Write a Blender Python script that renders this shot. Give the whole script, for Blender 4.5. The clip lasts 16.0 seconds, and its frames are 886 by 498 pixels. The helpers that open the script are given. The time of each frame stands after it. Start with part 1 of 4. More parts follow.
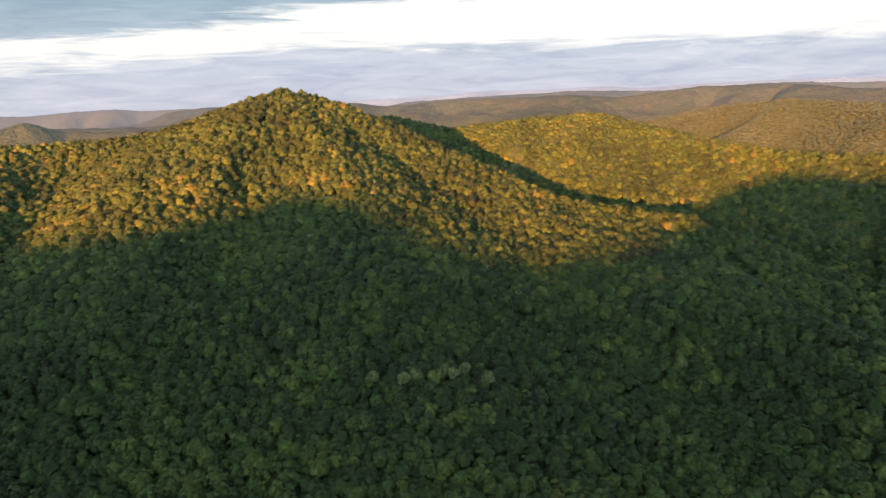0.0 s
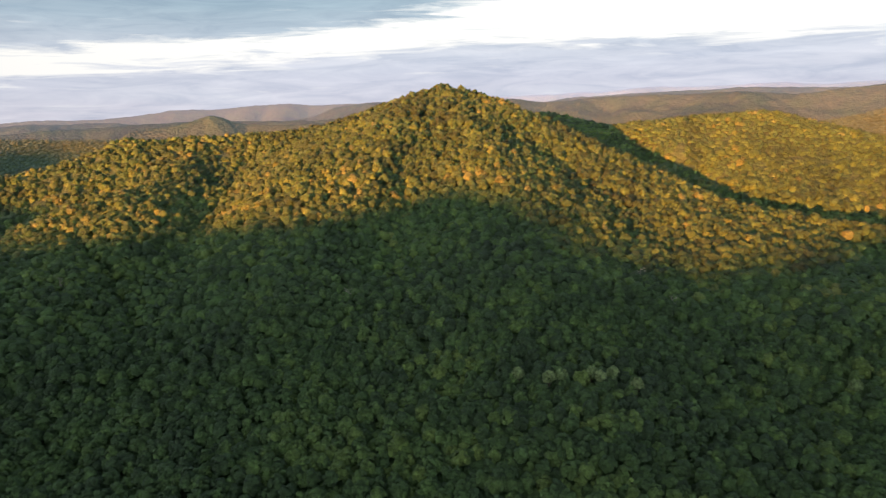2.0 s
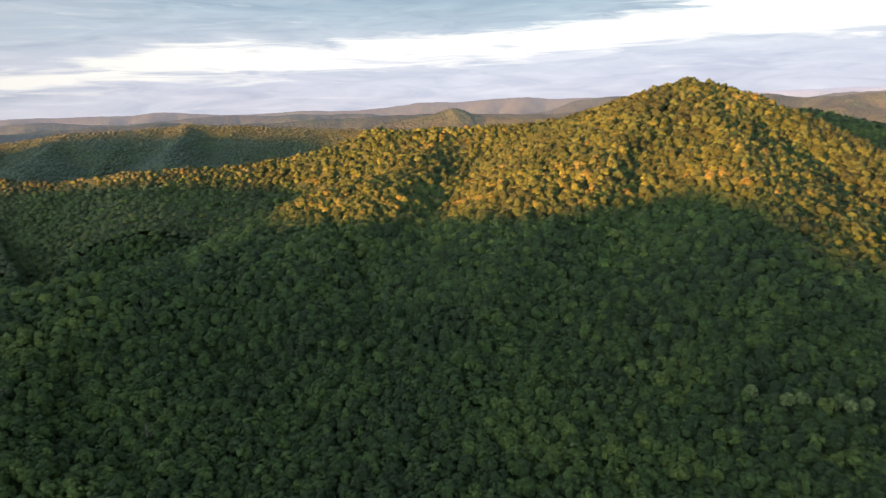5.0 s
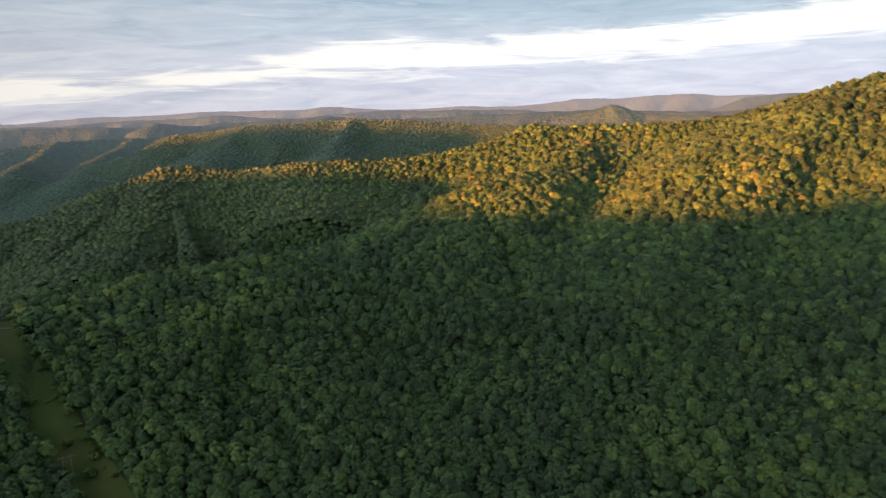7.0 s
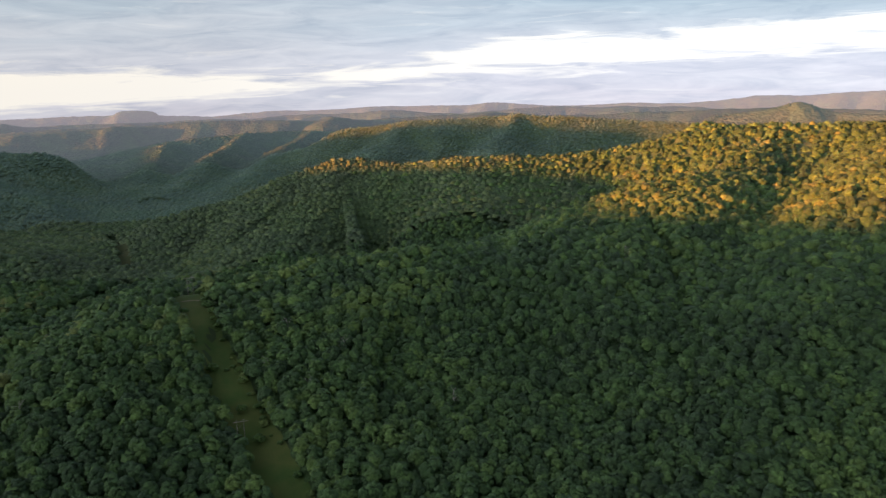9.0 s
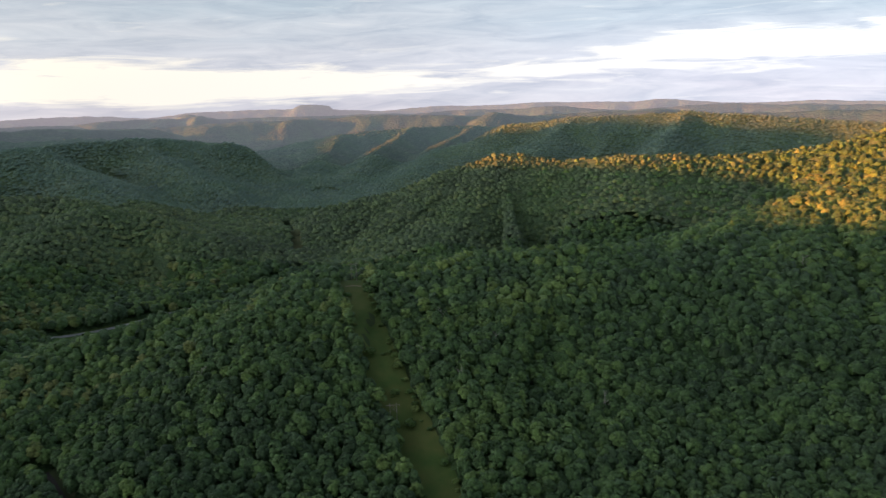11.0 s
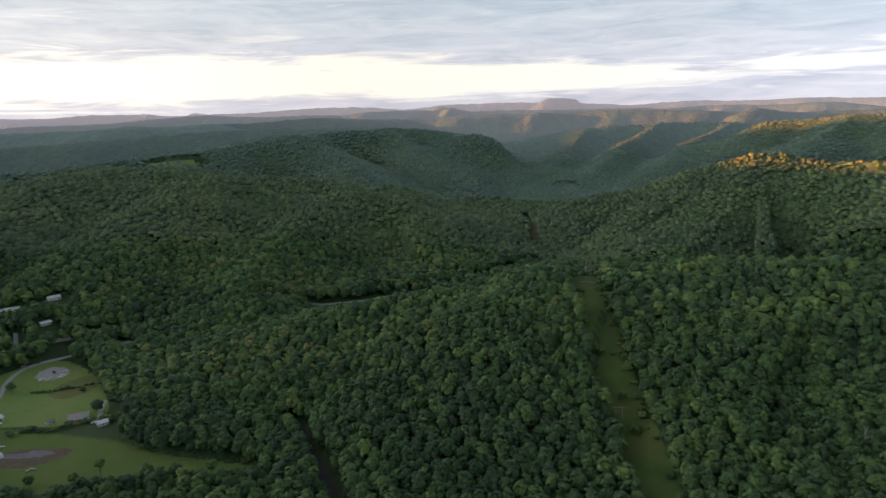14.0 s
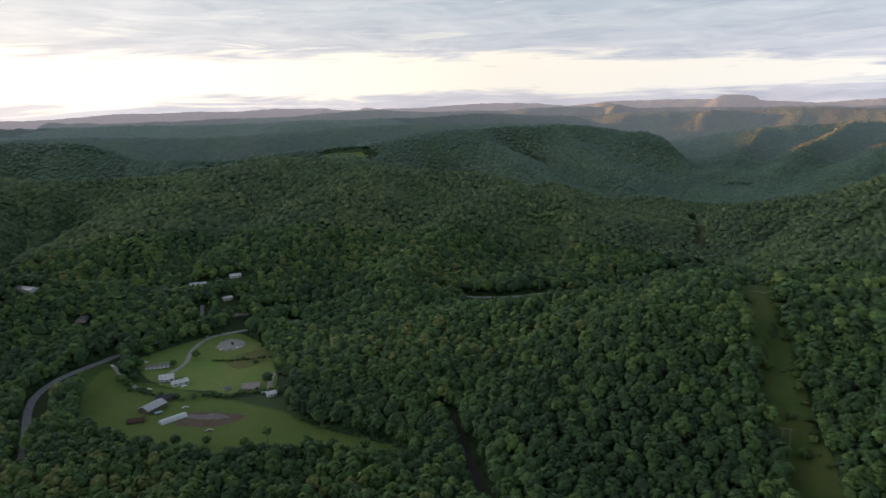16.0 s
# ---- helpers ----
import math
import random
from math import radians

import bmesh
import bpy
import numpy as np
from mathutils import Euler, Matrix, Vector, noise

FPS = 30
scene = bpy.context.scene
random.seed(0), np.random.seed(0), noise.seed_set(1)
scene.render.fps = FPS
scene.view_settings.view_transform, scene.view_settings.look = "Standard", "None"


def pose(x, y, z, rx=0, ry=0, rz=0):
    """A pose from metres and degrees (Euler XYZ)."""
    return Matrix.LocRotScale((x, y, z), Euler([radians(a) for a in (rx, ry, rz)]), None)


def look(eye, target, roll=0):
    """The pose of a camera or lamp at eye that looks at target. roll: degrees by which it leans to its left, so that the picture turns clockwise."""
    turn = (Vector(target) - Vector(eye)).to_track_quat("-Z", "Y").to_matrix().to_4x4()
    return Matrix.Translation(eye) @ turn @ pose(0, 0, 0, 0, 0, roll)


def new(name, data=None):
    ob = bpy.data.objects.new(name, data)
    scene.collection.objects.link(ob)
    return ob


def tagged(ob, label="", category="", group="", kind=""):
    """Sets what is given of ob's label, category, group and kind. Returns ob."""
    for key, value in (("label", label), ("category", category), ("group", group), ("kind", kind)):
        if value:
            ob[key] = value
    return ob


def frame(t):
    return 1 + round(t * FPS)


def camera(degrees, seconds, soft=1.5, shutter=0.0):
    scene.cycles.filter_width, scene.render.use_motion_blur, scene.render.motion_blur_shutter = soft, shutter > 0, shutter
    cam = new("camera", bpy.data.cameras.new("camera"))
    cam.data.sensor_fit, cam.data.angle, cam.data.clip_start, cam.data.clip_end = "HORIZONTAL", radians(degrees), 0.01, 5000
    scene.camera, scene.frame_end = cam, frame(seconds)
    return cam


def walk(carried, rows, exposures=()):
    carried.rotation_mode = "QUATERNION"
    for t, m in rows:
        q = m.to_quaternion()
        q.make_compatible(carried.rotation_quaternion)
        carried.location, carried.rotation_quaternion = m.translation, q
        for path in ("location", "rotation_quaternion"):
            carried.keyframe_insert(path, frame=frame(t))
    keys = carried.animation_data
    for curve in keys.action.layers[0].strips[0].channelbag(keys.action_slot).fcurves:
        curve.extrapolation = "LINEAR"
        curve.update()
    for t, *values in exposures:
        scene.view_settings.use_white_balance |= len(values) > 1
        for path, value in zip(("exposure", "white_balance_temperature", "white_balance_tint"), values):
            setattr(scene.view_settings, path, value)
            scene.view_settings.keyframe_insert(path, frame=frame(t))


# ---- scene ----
EYE_Z = 228.0
TILT, LEAN = -12.92, -1.52

# ---- camera: a hovering drone that turns to its left ----
cam = camera(63.0, 16.0, soft=1.3, shutter=0.5)
TURNS = [(0, -0.00), (0.5, 3.10), (1, 6.16), (1.5, 9.21), (2, 12.24), (2.5, 15.29), (3, 18.38), (3.5, 21.38), (4, 24.45), (6.5, 39.69), (7, 42.74), (7.5, 45.89), (8, 49.09), (8.5, 52.29), (9, 55.52), (11.5, 71.38), (12, 74.61), (12.5, 77.77), (13, 80.74), (13.5, 83.94), (14, 87.21), (14.5, 90.43), (15, 93.66), (15.5, 96.80), (16, 99.91)]
walk(cam, [(t, pose(0, 0, EYE_Z, 90 + TILT, 0, turn) @ pose(0, 0, 0, 0, 0, LEAN)) for t, turn in TURNS],
     exposures=[(0, 1.93), (4, 2.09), (8, 2.17), (12, 2.37), (14, 2.37), (16, 2.26)])

# ---- sky and sun ----
SUN_BEARING, SUN_HEIGHT = 163.0, 5.0          # degrees left of north, degrees up


class Nodes:
    """Small helper to wire a node tree."""

    def __init__(self, tree):
        self.tree = tree
        tree.nodes.clear()

    def add(self, kind, **settings):
        node = self.tree.nodes.new(kind)
        for key, value in settings.items():
            if key == "op":
                node.operation = value
            elif key == "blend":
                node.blend_type = value
            elif key == "data":
                node.data_type = value
        return node

    def link(self, a, b):
        self.tree.links.new(a, b)

    def math(self, op, a, b=None, clamp=False):
        n = self.add("ShaderNodeMath", op=op)
        n.use_clamp = clamp
        for i, v in enumerate((a, b)):
            if v is None:
                continue
            if isinstance(v, (int, float)):
                n.inputs[i].default_value = v
            else:
                self.link(v, n.inputs[i])
        return n.outputs[0]

    def ramp(self, fac, stops, smooth=False):
        n = self.add("ShaderNodeValToRGB")
        n.color_ramp.interpolation = "EASE" if smooth else "LINEAR"
        els = n.color_ramp.elements
        while len(els) < len(stops):
            els.new(0.5)
        for el, (p, c) in zip(els, stops):
            el.position = p
            el.color = (c, c, c, 1) if isinstance(c, (int, float)) else (*c, 1)
        self.link(fac, n.inputs[0])
        return n.outputs[0]

    def noise(self, vector, scale, detail=3.0, rough=0.55, distort=0.0):
        n = self.add("ShaderNodeTexNoise")
        n.inputs["Scale"].default_value = scale
        n.inputs["Detail"].default_value = detail
        n.inputs["Roughness"].default_value = rough
        n.inputs["Distortion"].default_value = distort
        if vector is not None:
            self.link(vector, n.inputs["Vector"])
        return n.outputs["Fac"]

    def mix(self, fac, a, b, blend="MIX"):
        n = self.add("ShaderNodeMix", data="RGBA", blend=blend)
        for socket, v in ((n.inputs[0], fac), (n.inputs[6], a), (n.inputs[7], b)):
            if isinstance(v, (int, float)):
                socket.default_value = v
            elif isinstance(v, tuple):
                socket.default_value = (*v, 1)
            else:
                self.link(v, socket)
        return n.outputs[2]


def build_sky():
    world = bpy.data.worlds.new("evening_sky")
    scene.world = world
    world.use_nodes = True
    k = Nodes(world.node_tree)
    sky = k.add("ShaderNodeTexSky")
    sky.sky_type = "NISHITA"
    sky.sun_disc = False
    sky.sun_elevation = radians(SUN_HEIGHT)
    sky.sun_rotation = radians(-SUN_BEARING)
    sky.dust_density = 2.0
    co = k.add("ShaderNodeTexCoord").outputs["Generated"]
    sep = k.add("ShaderNodeSeparateXYZ")
    k.link(co, sep.inputs[0])
    x, y, z = sep.outputs
    bearing = k.math("MULTIPLY", k.math("ARCTAN2", k.math("MULTIPLY", x, -1.0), y), 57.2958)     # -180..180, left of north
    up = k.math("MULTIPLY", k.math("ARCSINE", z), 57.2958)
    # cloud banks drawn out along the horizon
    flat = k.add("ShaderNodeCombineXYZ")
    k.link(k.math("MULTIPLY", bearing, 0.05), flat.inputs[0])
    k.link(k.math("MULTIPLY", up, 0.42), flat.inputs[1])
    long_noise = k.noise(flat.outputs[0], 1.0, 6.0, 0.58, 0.4)
    flat2 = k.add("ShaderNodeCombineXYZ")
    k.link(k.math("MULTIPLY", bearing, 0.13), flat2.inputs[0])
    k.link(k.math("MULTIPLY", up, 1.5), flat2.inputs[1])
    flat2.inputs[2].default_value = 7.3
    streaks = k.noise(flat2.outputs[0], 1.0, 6.0, 0.6, 0.5)
    # the bright gap between the banks: its height above the horizon and its half width, round the compass
    turn = k.math("DIVIDE", k.math("ADD", bearing, 180.0), 360.0)

    def at(deg):
        return (deg + 180.0) / 360.0
    mid = k.ramp(turn, [(0.0, .40), (at(-60), .55), (at(-30), .52), (at(0), .47), (at(10), .42), (at(20), .32), (at(35), .25),
                        (at(50), .19), (at(57), .10), (at(66), .03), (at(78), .03), (at(100), .06), (at(130), .09), (at(163), .22), (1.0, .40)])
    half = k.ramp(turn, [(0.0, .30), (at(-60), .30), (at(-30), .26), (at(0), .20), (at(10), .12), (at(20), .10), (at(35), .10),
                         (at(50), .12), (at(57), .05), (at(66), .05), (at(78), .12), (at(100), .155), (at(130), .18), (at(163), .50), (1.0, .30)])
    off = k.math("ABSOLUTE", k.math("SUBTRACT", up, k.math("MULTIPLY", mid, 10.0)))
    wobble = k.math("MULTIPLY", k.math("SUBTRACT", streaks, 0.5), 4.2)
    inside = k.math("SUBTRACT", k.math("ADD", k.math("MULTIPLY", half, 10.0), wobble), off)
    gap = k.math("MULTIPLY", k.math("ADD", inside, 0.35), 1.3, clamp=True)
    # thin breaks elsewhere
    breaks = k.math("MULTIPLY", k.math("SUBTRACT", streaks, 0.60), 5.0, clamp=True)
    bright = k.math("MAXIMUM", gap, k.math("MULTIPLY", breaks, 0.6))
    warm = k.ramp(turn, [(0.0, .5), (at(-20), 0.0), (at(40), 0.05), (at(90), 0.35), (at(130), 0.8), (at(163), 1.0), (1.0, .8)])
    lit = k.mix(warm, (1.0, 1.0, 1.0), (1.0, 0.86, 0.62))
    low = k.ramp(k.math("DIVIDE", k.math("ADD", up, 2.0), 8.0), [(0.0, (0.73, 0.71, 0.82)), (0.45, (0.67, 0.74, 0.89)), (1.0, (0.49, 0.62, 0.77))])
    bank = k.mix(k.math("MULTIPLY", k.math("SUBTRACT", long_noise, 0.35), 2.2, clamp=True), low, (0.78, 0.82, 0.93))
    bank = k.mix(k.math("MULTIPLY", warm, 0.55), bank, (0.86, 0.78, 0.72))
    slate = k.ramp(turn, [(at(-25), 0.0), (at(6), .75), (at(28), 1.0), (at(50), .45), (at(75), .12), (at(120), 0.0)])
    slate = k.math("MULTIPLY", slate, k.math("MULTIPLY", k.math("SUBTRACT", up, 2.4), 0.28, clamp=True))
    bank = k.mix(slate, bank, (0.36, 0.50, 0.63))
    flat3 = k.add("ShaderNodeCombineXYZ")
    k.link(k.math("MULTIPLY", bearing, 0.16), flat3.inputs[0])
    k.link(k.math("MULTIPLY", up, 1.1), flat3.inputs[1])
    flat3.inputs[2].default_value = 3.1
    billow = k.noise(flat3.outputs[0], 1.0, 7.0, 0.62, 0.8)
    bank = k.mix(1.0, bank, k.ramp(billow, [(0.32, (0.80, 0.83, 0.88)), (0.50, (0.98, 0.98, 0.99)), (0.68, (1.12, 1.10, 1.08))]), "MULTIPLY")
    cloud = k.mix(bright, bank, lit)
    sunset = k.ramp(turn, [(0.0, .6), (at(-150), .15), (at(-120), 0.0), (at(95), 0.0), (at(133), .03), (at(150), .8), (at(163), 1.0), (1.0, .6)])
    glow = k.math("ADD", 0.035, k.math("MULTIPLY", sunset, 3.2))
    # the sky is brighter on the side of the set sun, and duller overhead
    side_glow = k.ramp(turn, [(0.0, .75), (at(-140), .35), (at(-90), 0.0), (at(85), 0.0), (at(132), .03), (at(147), .6), (at(163), 1.0), (1.0, .75)], True)
    lift = k.math("MULTIPLY", side_glow, k.math("SUBTRACT", 1.0, k.math("DIVIDE", up, 55.0), clamp=True))
    dull = k.math("SUBTRACT", 1.0, k.math("MULTIPLY", k.math("DIVIDE", k.math("SUBTRACT", up, 10.0), 40.0, clamp=True), 0.62))
    banks = k.ramp(turn, [(at(-165), .18), (at(-120), .11), (at(-75), .11), (at(-42), .258), (at(25), .255), (at(50), .235), (at(75), .195), (at(110), .185), (at(140), .20), (1.0, .25)])
    base_power = k.math("MULTIPLY", k.math("ADD", banks, k.math("MULTIPLY", lift, 1.5)), dull)
    power = k.math("ADD", base_power, k.math("MULTIPLY", bright, glow))
    bg_sky = k.add("ShaderNodeBackground")
    k.link(sky.outputs[0], bg_sky.inputs[0])
    bg_sky.inputs[1].default_value = 0.05
    bg_cloud = k.add("ShaderNodeBackground")
    k.link(cloud, bg_cloud.inputs[0])
    k.link(power, bg_cloud.inputs[1])
    both = k.add("ShaderNodeMixShader")
    both.inputs[0].default_value = 0.88
    k.link(bg_sky.outputs[0], both.inputs[1])
    k.link(bg_cloud.outputs[0], both.inputs[2])
    out = k.add("ShaderNodeOutputWorld")
    k.link(both.outputs[0], out.inputs[0])


build_sky()
lamp = bpy.data.lights.new("sun", "SUN")
lamp.energy, lamp.angle, lamp.color = 5.0, radians(0.5), (1.0, 0.30, 0.055)
sun = new("sun", lamp)
b, e = radians(SUN_BEARING), radians(SUN_HEIGHT)
sun.matrix_world = look((-math.sin(b) * math.cos(e) * 900, math.cos(b) * math.cos(e) * 900, 900 * math.sin(e)), (0, 0, 0))


# ---- materials ----
def principled(name, rough=0.8, spec=0.3):
    mat = bpy.data.materials.new(name)
    mat.use_nodes = True
    k = Nodes(mat.node_tree)
    out = k.add("ShaderNodeOutputMaterial")
    bsdf = k.add("ShaderNodeBsdfPrincipled")
    bsdf.inputs["Roughness"].default_value = rough
    bsdf.inputs["Specular IOR Level"].default_value = spec
    k.link(bsdf.outputs[0], out.inputs[0])
    return mat, k, bsdf


def bumped(k, bsdf, height, strength, distance):
    n = k.add("ShaderNodeBump")
    n.inputs["Strength"].default_value = strength
    n.inputs["Distance"].default_value = distance
    k.link(height, n.inputs["Height"])
    k.link(n.outputs[0], bsdf.inputs["Normal"])


def foliage(name, pick="tone", tones=None, spec=0.08, sheen=0.09, haze_tint=(0.60, 0.80, 0.74), vary=1.0, haze=None):
    """Leaf mass: the hue differs from tree to tree, boughs and leaves give grain. pick: where a tree's own tone comes
    from.
    haze: for the far leaves alone, air haze painted as emission: its colour and strength from 1.8 to 5 km."""
    mat, k, bsdf = principled(name, 0.65, spec)
    geo = k.add("ShaderNodeNewGeometry")
    place = geo.outputs["Position"]
    if pick == "object":
        own = k.add("ShaderNodeObjectInfo").outputs["Random"]
    elif pick == "cells":
        vor = k.add("ShaderNodeTexVoronoi")
        vor.inputs["Scale"].default_value = 0.1
        k.link(place, vor.inputs["Vector"])
        own = k.ramp(vor.outputs["Color"], [(0.0, 0.0), (1.0, 1.0)])
    else:
        att = k.add("ShaderNodeAttribute")
        att.attribute_name = "tone"
        own = att.outputs["Fac"]
    tones = tones or [(0.0, (0.034, 0.058, 0.029)), (0.22, (0.044, 0.078, 0.033)), (0.45, (0.057, 0.102, 0.037)), (0.65, (0.074, 0.126, 0.040)),
                      (0.84, (0.096, 0.152, 0.044)), (0.96, (0.122, 0.176, 0.048)), (1.0, (0.144, 0.162, 0.054))]
    tone = k.ramp(own, tones)
    stand = k.noise(place, 0.010, 3.0)
    tone = k.mix(k.math("MULTIPLY", k.math("SUBTRACT", stand, 0.40), 2.4, clamp=True), tone, k.mix(0.40, tone, (0.062, 0.128, 0.032)))
    tone = k.mix(1.0, tone, k.ramp(geo.outputs["Random Per Island"], [(0.0, 1 - 0.20 * vary), (0.6, 1.02), (1.0, 1 + 0.24 * vary)]), "MULTIPLY")
    clump = k.noise(place, 0.62, 5.0, 0.75)
    tone = k.mix(1.0, tone, k.ramp(clump, [(0.34, 1 - 0.50 * vary), (0.50, 1.0), (0.66, 1 + 0.50 * vary)]), "MULTIPLY")
    k.link(tone, bsdf.inputs["Base Color"])
    if pick == "cells":
        dome = k.add("ShaderNodeTexVoronoi")
        dome.inputs["Scale"].default_value = 0.1
        k.link(place, dome.inputs["Vector"])
        bumped(k, bsdf, k.math("ADD", k.math("MULTIPLY", dome.outputs["Distance"], -1.6), k.noise(place, 0.35, 4.0, 0.7)), 0.5 * vary, 3.5)
    else:
        bumped(k, bsdf, k.noise(place, 1.0, 5.0, 0.75), 0.85 * vary, 1.1)
    # tinted sheen that lifts the darks, in place of thin haze
    bsdf.inputs["Sheen Weight"].default_value = sheen
    bsdf.inputs["Sheen Roughness"].default_value = 0.5
    bsdf.inputs["Sheen Tint"].default_value = (*haze_tint, 1)
    # far leaves glow more with distance, to imitate lit haze
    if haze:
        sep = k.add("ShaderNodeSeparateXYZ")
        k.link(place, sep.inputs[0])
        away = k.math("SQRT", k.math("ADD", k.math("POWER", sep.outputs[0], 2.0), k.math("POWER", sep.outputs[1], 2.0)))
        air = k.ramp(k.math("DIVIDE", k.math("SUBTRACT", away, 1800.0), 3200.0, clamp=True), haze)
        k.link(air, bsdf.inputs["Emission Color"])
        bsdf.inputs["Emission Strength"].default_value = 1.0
    return mat


def earthy(name, a, b, c, scale, rough=0.9, bump=0.15, spec=0.2):
    """Ground cover: two-scale mix of three tones."""
    mat, k, bsdf = principled(name, rough, spec)
    place = k.add("ShaderNodeNewGeometry").outputs["Position"]
    big = k.ramp(k.noise(place, scale, 4.0, 0.6), [(0.36, 0.0), (0.64, 1.0)])
    fine = k.ramp(k.noise(place, scale * 14, 4.0, 0.65), [(0.35, 0.0), (0.70, 1.0)])
    tone = k.mix(k.math("MULTIPLY", fine, 0.55), k.mix(big, a, b), c)
    k.link(tone, bsdf.inputs["Base Color"])
    bumped(k, bsdf, k.noise(place, scale * 20, 4.0), 0.7, bump)
    return mat


LEAF = foliage("leaves")
LEAF_OWN = foliage("leaves_near", "object")
LEAF_PALE = foliage("leaves_pale", "object", [(0.0, (0.10, 0.15, 0.060)), (1.0, (0.14, 0.19, 0.080))])
# paler, bluer leaf copies: haze across the valley painted into the tones
LEAF_RIDGE_HAZED = foliage("leaves_ridge_hazed", "tone", [(0.0, (0.058, 0.082, 0.048)), (0.3, (0.073, 0.104, 0.054)), (0.6, (0.090, 0.127, 0.060)),
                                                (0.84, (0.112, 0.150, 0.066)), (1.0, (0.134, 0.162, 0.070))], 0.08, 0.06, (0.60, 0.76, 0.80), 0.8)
LEAF_DISTANT_HAZED = foliage("leaves_distant_hazed", "tone", [(0.0, (0.076, 0.116, 0.086)), (0.4, (0.094, 0.140, 0.096)), (0.8, (0.118, 0.168, 0.106)), (1.0, (0.136, 0.180, 0.110))], 0.08, 0.14, (0.45, 0.70, 0.90), 0.5)
# for the sheets between crowns: gap shade painted in as darker leaf tones
LEAF_FAR_GAP_SHADE = foliage("leaves_far_gap_shade", "cells", [(0.0, (0.066, 0.094, 0.056)), (0.5, (0.080, 0.114, 0.062)), (1.0, (0.096, 0.130, 0.068))], 0.05, 0.06, (0.55, 0.78, 0.80), 1.0)
LEAF_NEAR_GAP_SHADE = foliage("leaves_near_gap_shade", "cells", [(0.0, (0.036, 0.062, 0.028)), (0.5, (0.048, 0.084, 0.034)), (1.0, (0.060, 0.100, 0.038))], 0.05, 0.05)
LEAF_BACK = foliage("leaves_back", "cells", [(0.0, (0.050, 0.082, 0.044)), (1.0, (0.076, 0.114, 0.052))], 0.05, 0.0)
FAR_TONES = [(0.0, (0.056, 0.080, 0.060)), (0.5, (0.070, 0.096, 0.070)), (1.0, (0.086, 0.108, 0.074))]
LEAF_NORTH_HAZE = foliage("backdrop_north_haze", "cells", FAR_TONES, 0.02, 0.0, vary=0.9, haze=[(0.0, (0.0014, 0.0020, 0.0027)), (0.35, (0.0149, 0.0162, 0.0203)), (0.72, (0.0459, 0.0459, 0.0567)), (0.86, (0.0945, 0.0945, 0.1215)), (0.95, (0.1350, 0.1350, 0.1728))])
# darker copy for the west: weaker sunlight painted into the tones
FAR_DIMMED = [(p, tuple(0.62 * q for q in c)) for p, c in FAR_TONES]
LEAF_LIT_HAZE = foliage("leaves_lit_ridge_haze", "cells", FAR_TONES, 0.02, 0.0, vary=0.9, haze=[(0.0, (0.0018, 0.0027, 0.0036)), (0.30, (0.0108, 0.0144, 0.0171)), (0.55, (0.0234, 0.0261, 0.0315))])
LEAF_LIT_CROWNS_HAZE = foliage("leaves_lit_crowns_haze", "tone", FAR_TONES, 0.02, 0.0, vary=0.8, haze=[(0.0, (0.0018, 0.0027, 0.0036)), (0.30, (0.0108, 0.0144, 0.0171)), (0.55, (0.0234, 0.0261, 0.0315))])
LEAF_WEST_HAZE = foliage("backdrop_west_haze", "cells", FAR_DIMMED, 0.02, 0.0, vary=0.9, haze=[(0.0, (0.0013, 0.0020, 0.0026)), (0.30, (0.0091, 0.0117, 0.0143)), (0.55, (0.0247, 0.0260, 0.0312)), (0.80, (0.0468, 0.0429, 0.0507)), (0.92, (0.0676, 0.0585, 0.0663))])
LITTER = earthy("forest_floor", (0.046, 0.074, 0.030), (0.058, 0.070, 0.034), (0.042, 0.084, 0.028), 0.05)
BARK = earthy("bark", (0.10, 0.085, 0.065), (0.15, 0.135, 0.11), (0.06, 0.05, 0.04), 0.8, bump=0.03)


# ---- the lie of the land ----
def hashed(ix, iy, seed):
    n = (ix.astype(np.int64) * 374761393 + iy.astype(np.int64) * 668265263 + seed * 982451653) & 0xFFFFFFFF
    n = ((n ^ (n >> 13)) * 1274126177) & 0xFFFFFFFF
    return ((n ^ (n >> 16)) & 0xFFFF) / 65535.0


def ground_noise(x, y, length, seed):
    """Smooth noise of that wave length, 0 to 1."""
    u, v = x / length, y / length
    iu, iv = np.floor(u), np.floor(v)
    fu, fv = u - iu, v - iv
    fu, fv = fu * fu * (3 - 2 * fu), fv * fv * (3 - 2 * fv)
    a, b_ = hashed(iu, iv, seed), hashed(iu + 1, iv, seed)
    c, d = hashed(iu, iv + 1, seed), hashed(iu + 1, iv + 1, seed)
    return (a * (1 - fu) + b_ * fu) * (1 - fv) + (c * (1 - fu) + d * fu) * fv


def spot(bearing, dist):
    return -math.sin(radians(bearing)) * dist, math.cos(radians(bearing)) * dist


RIDGES = []


def ridge(name, front, back, crown, line):
    """A crest: bearing left of north, distance and height of its points; how steeply its flanks fall, how broad its back is."""
    RIDGES.append((front, back, crown, [(*spot(a, d), z) for a, d, z in line]))


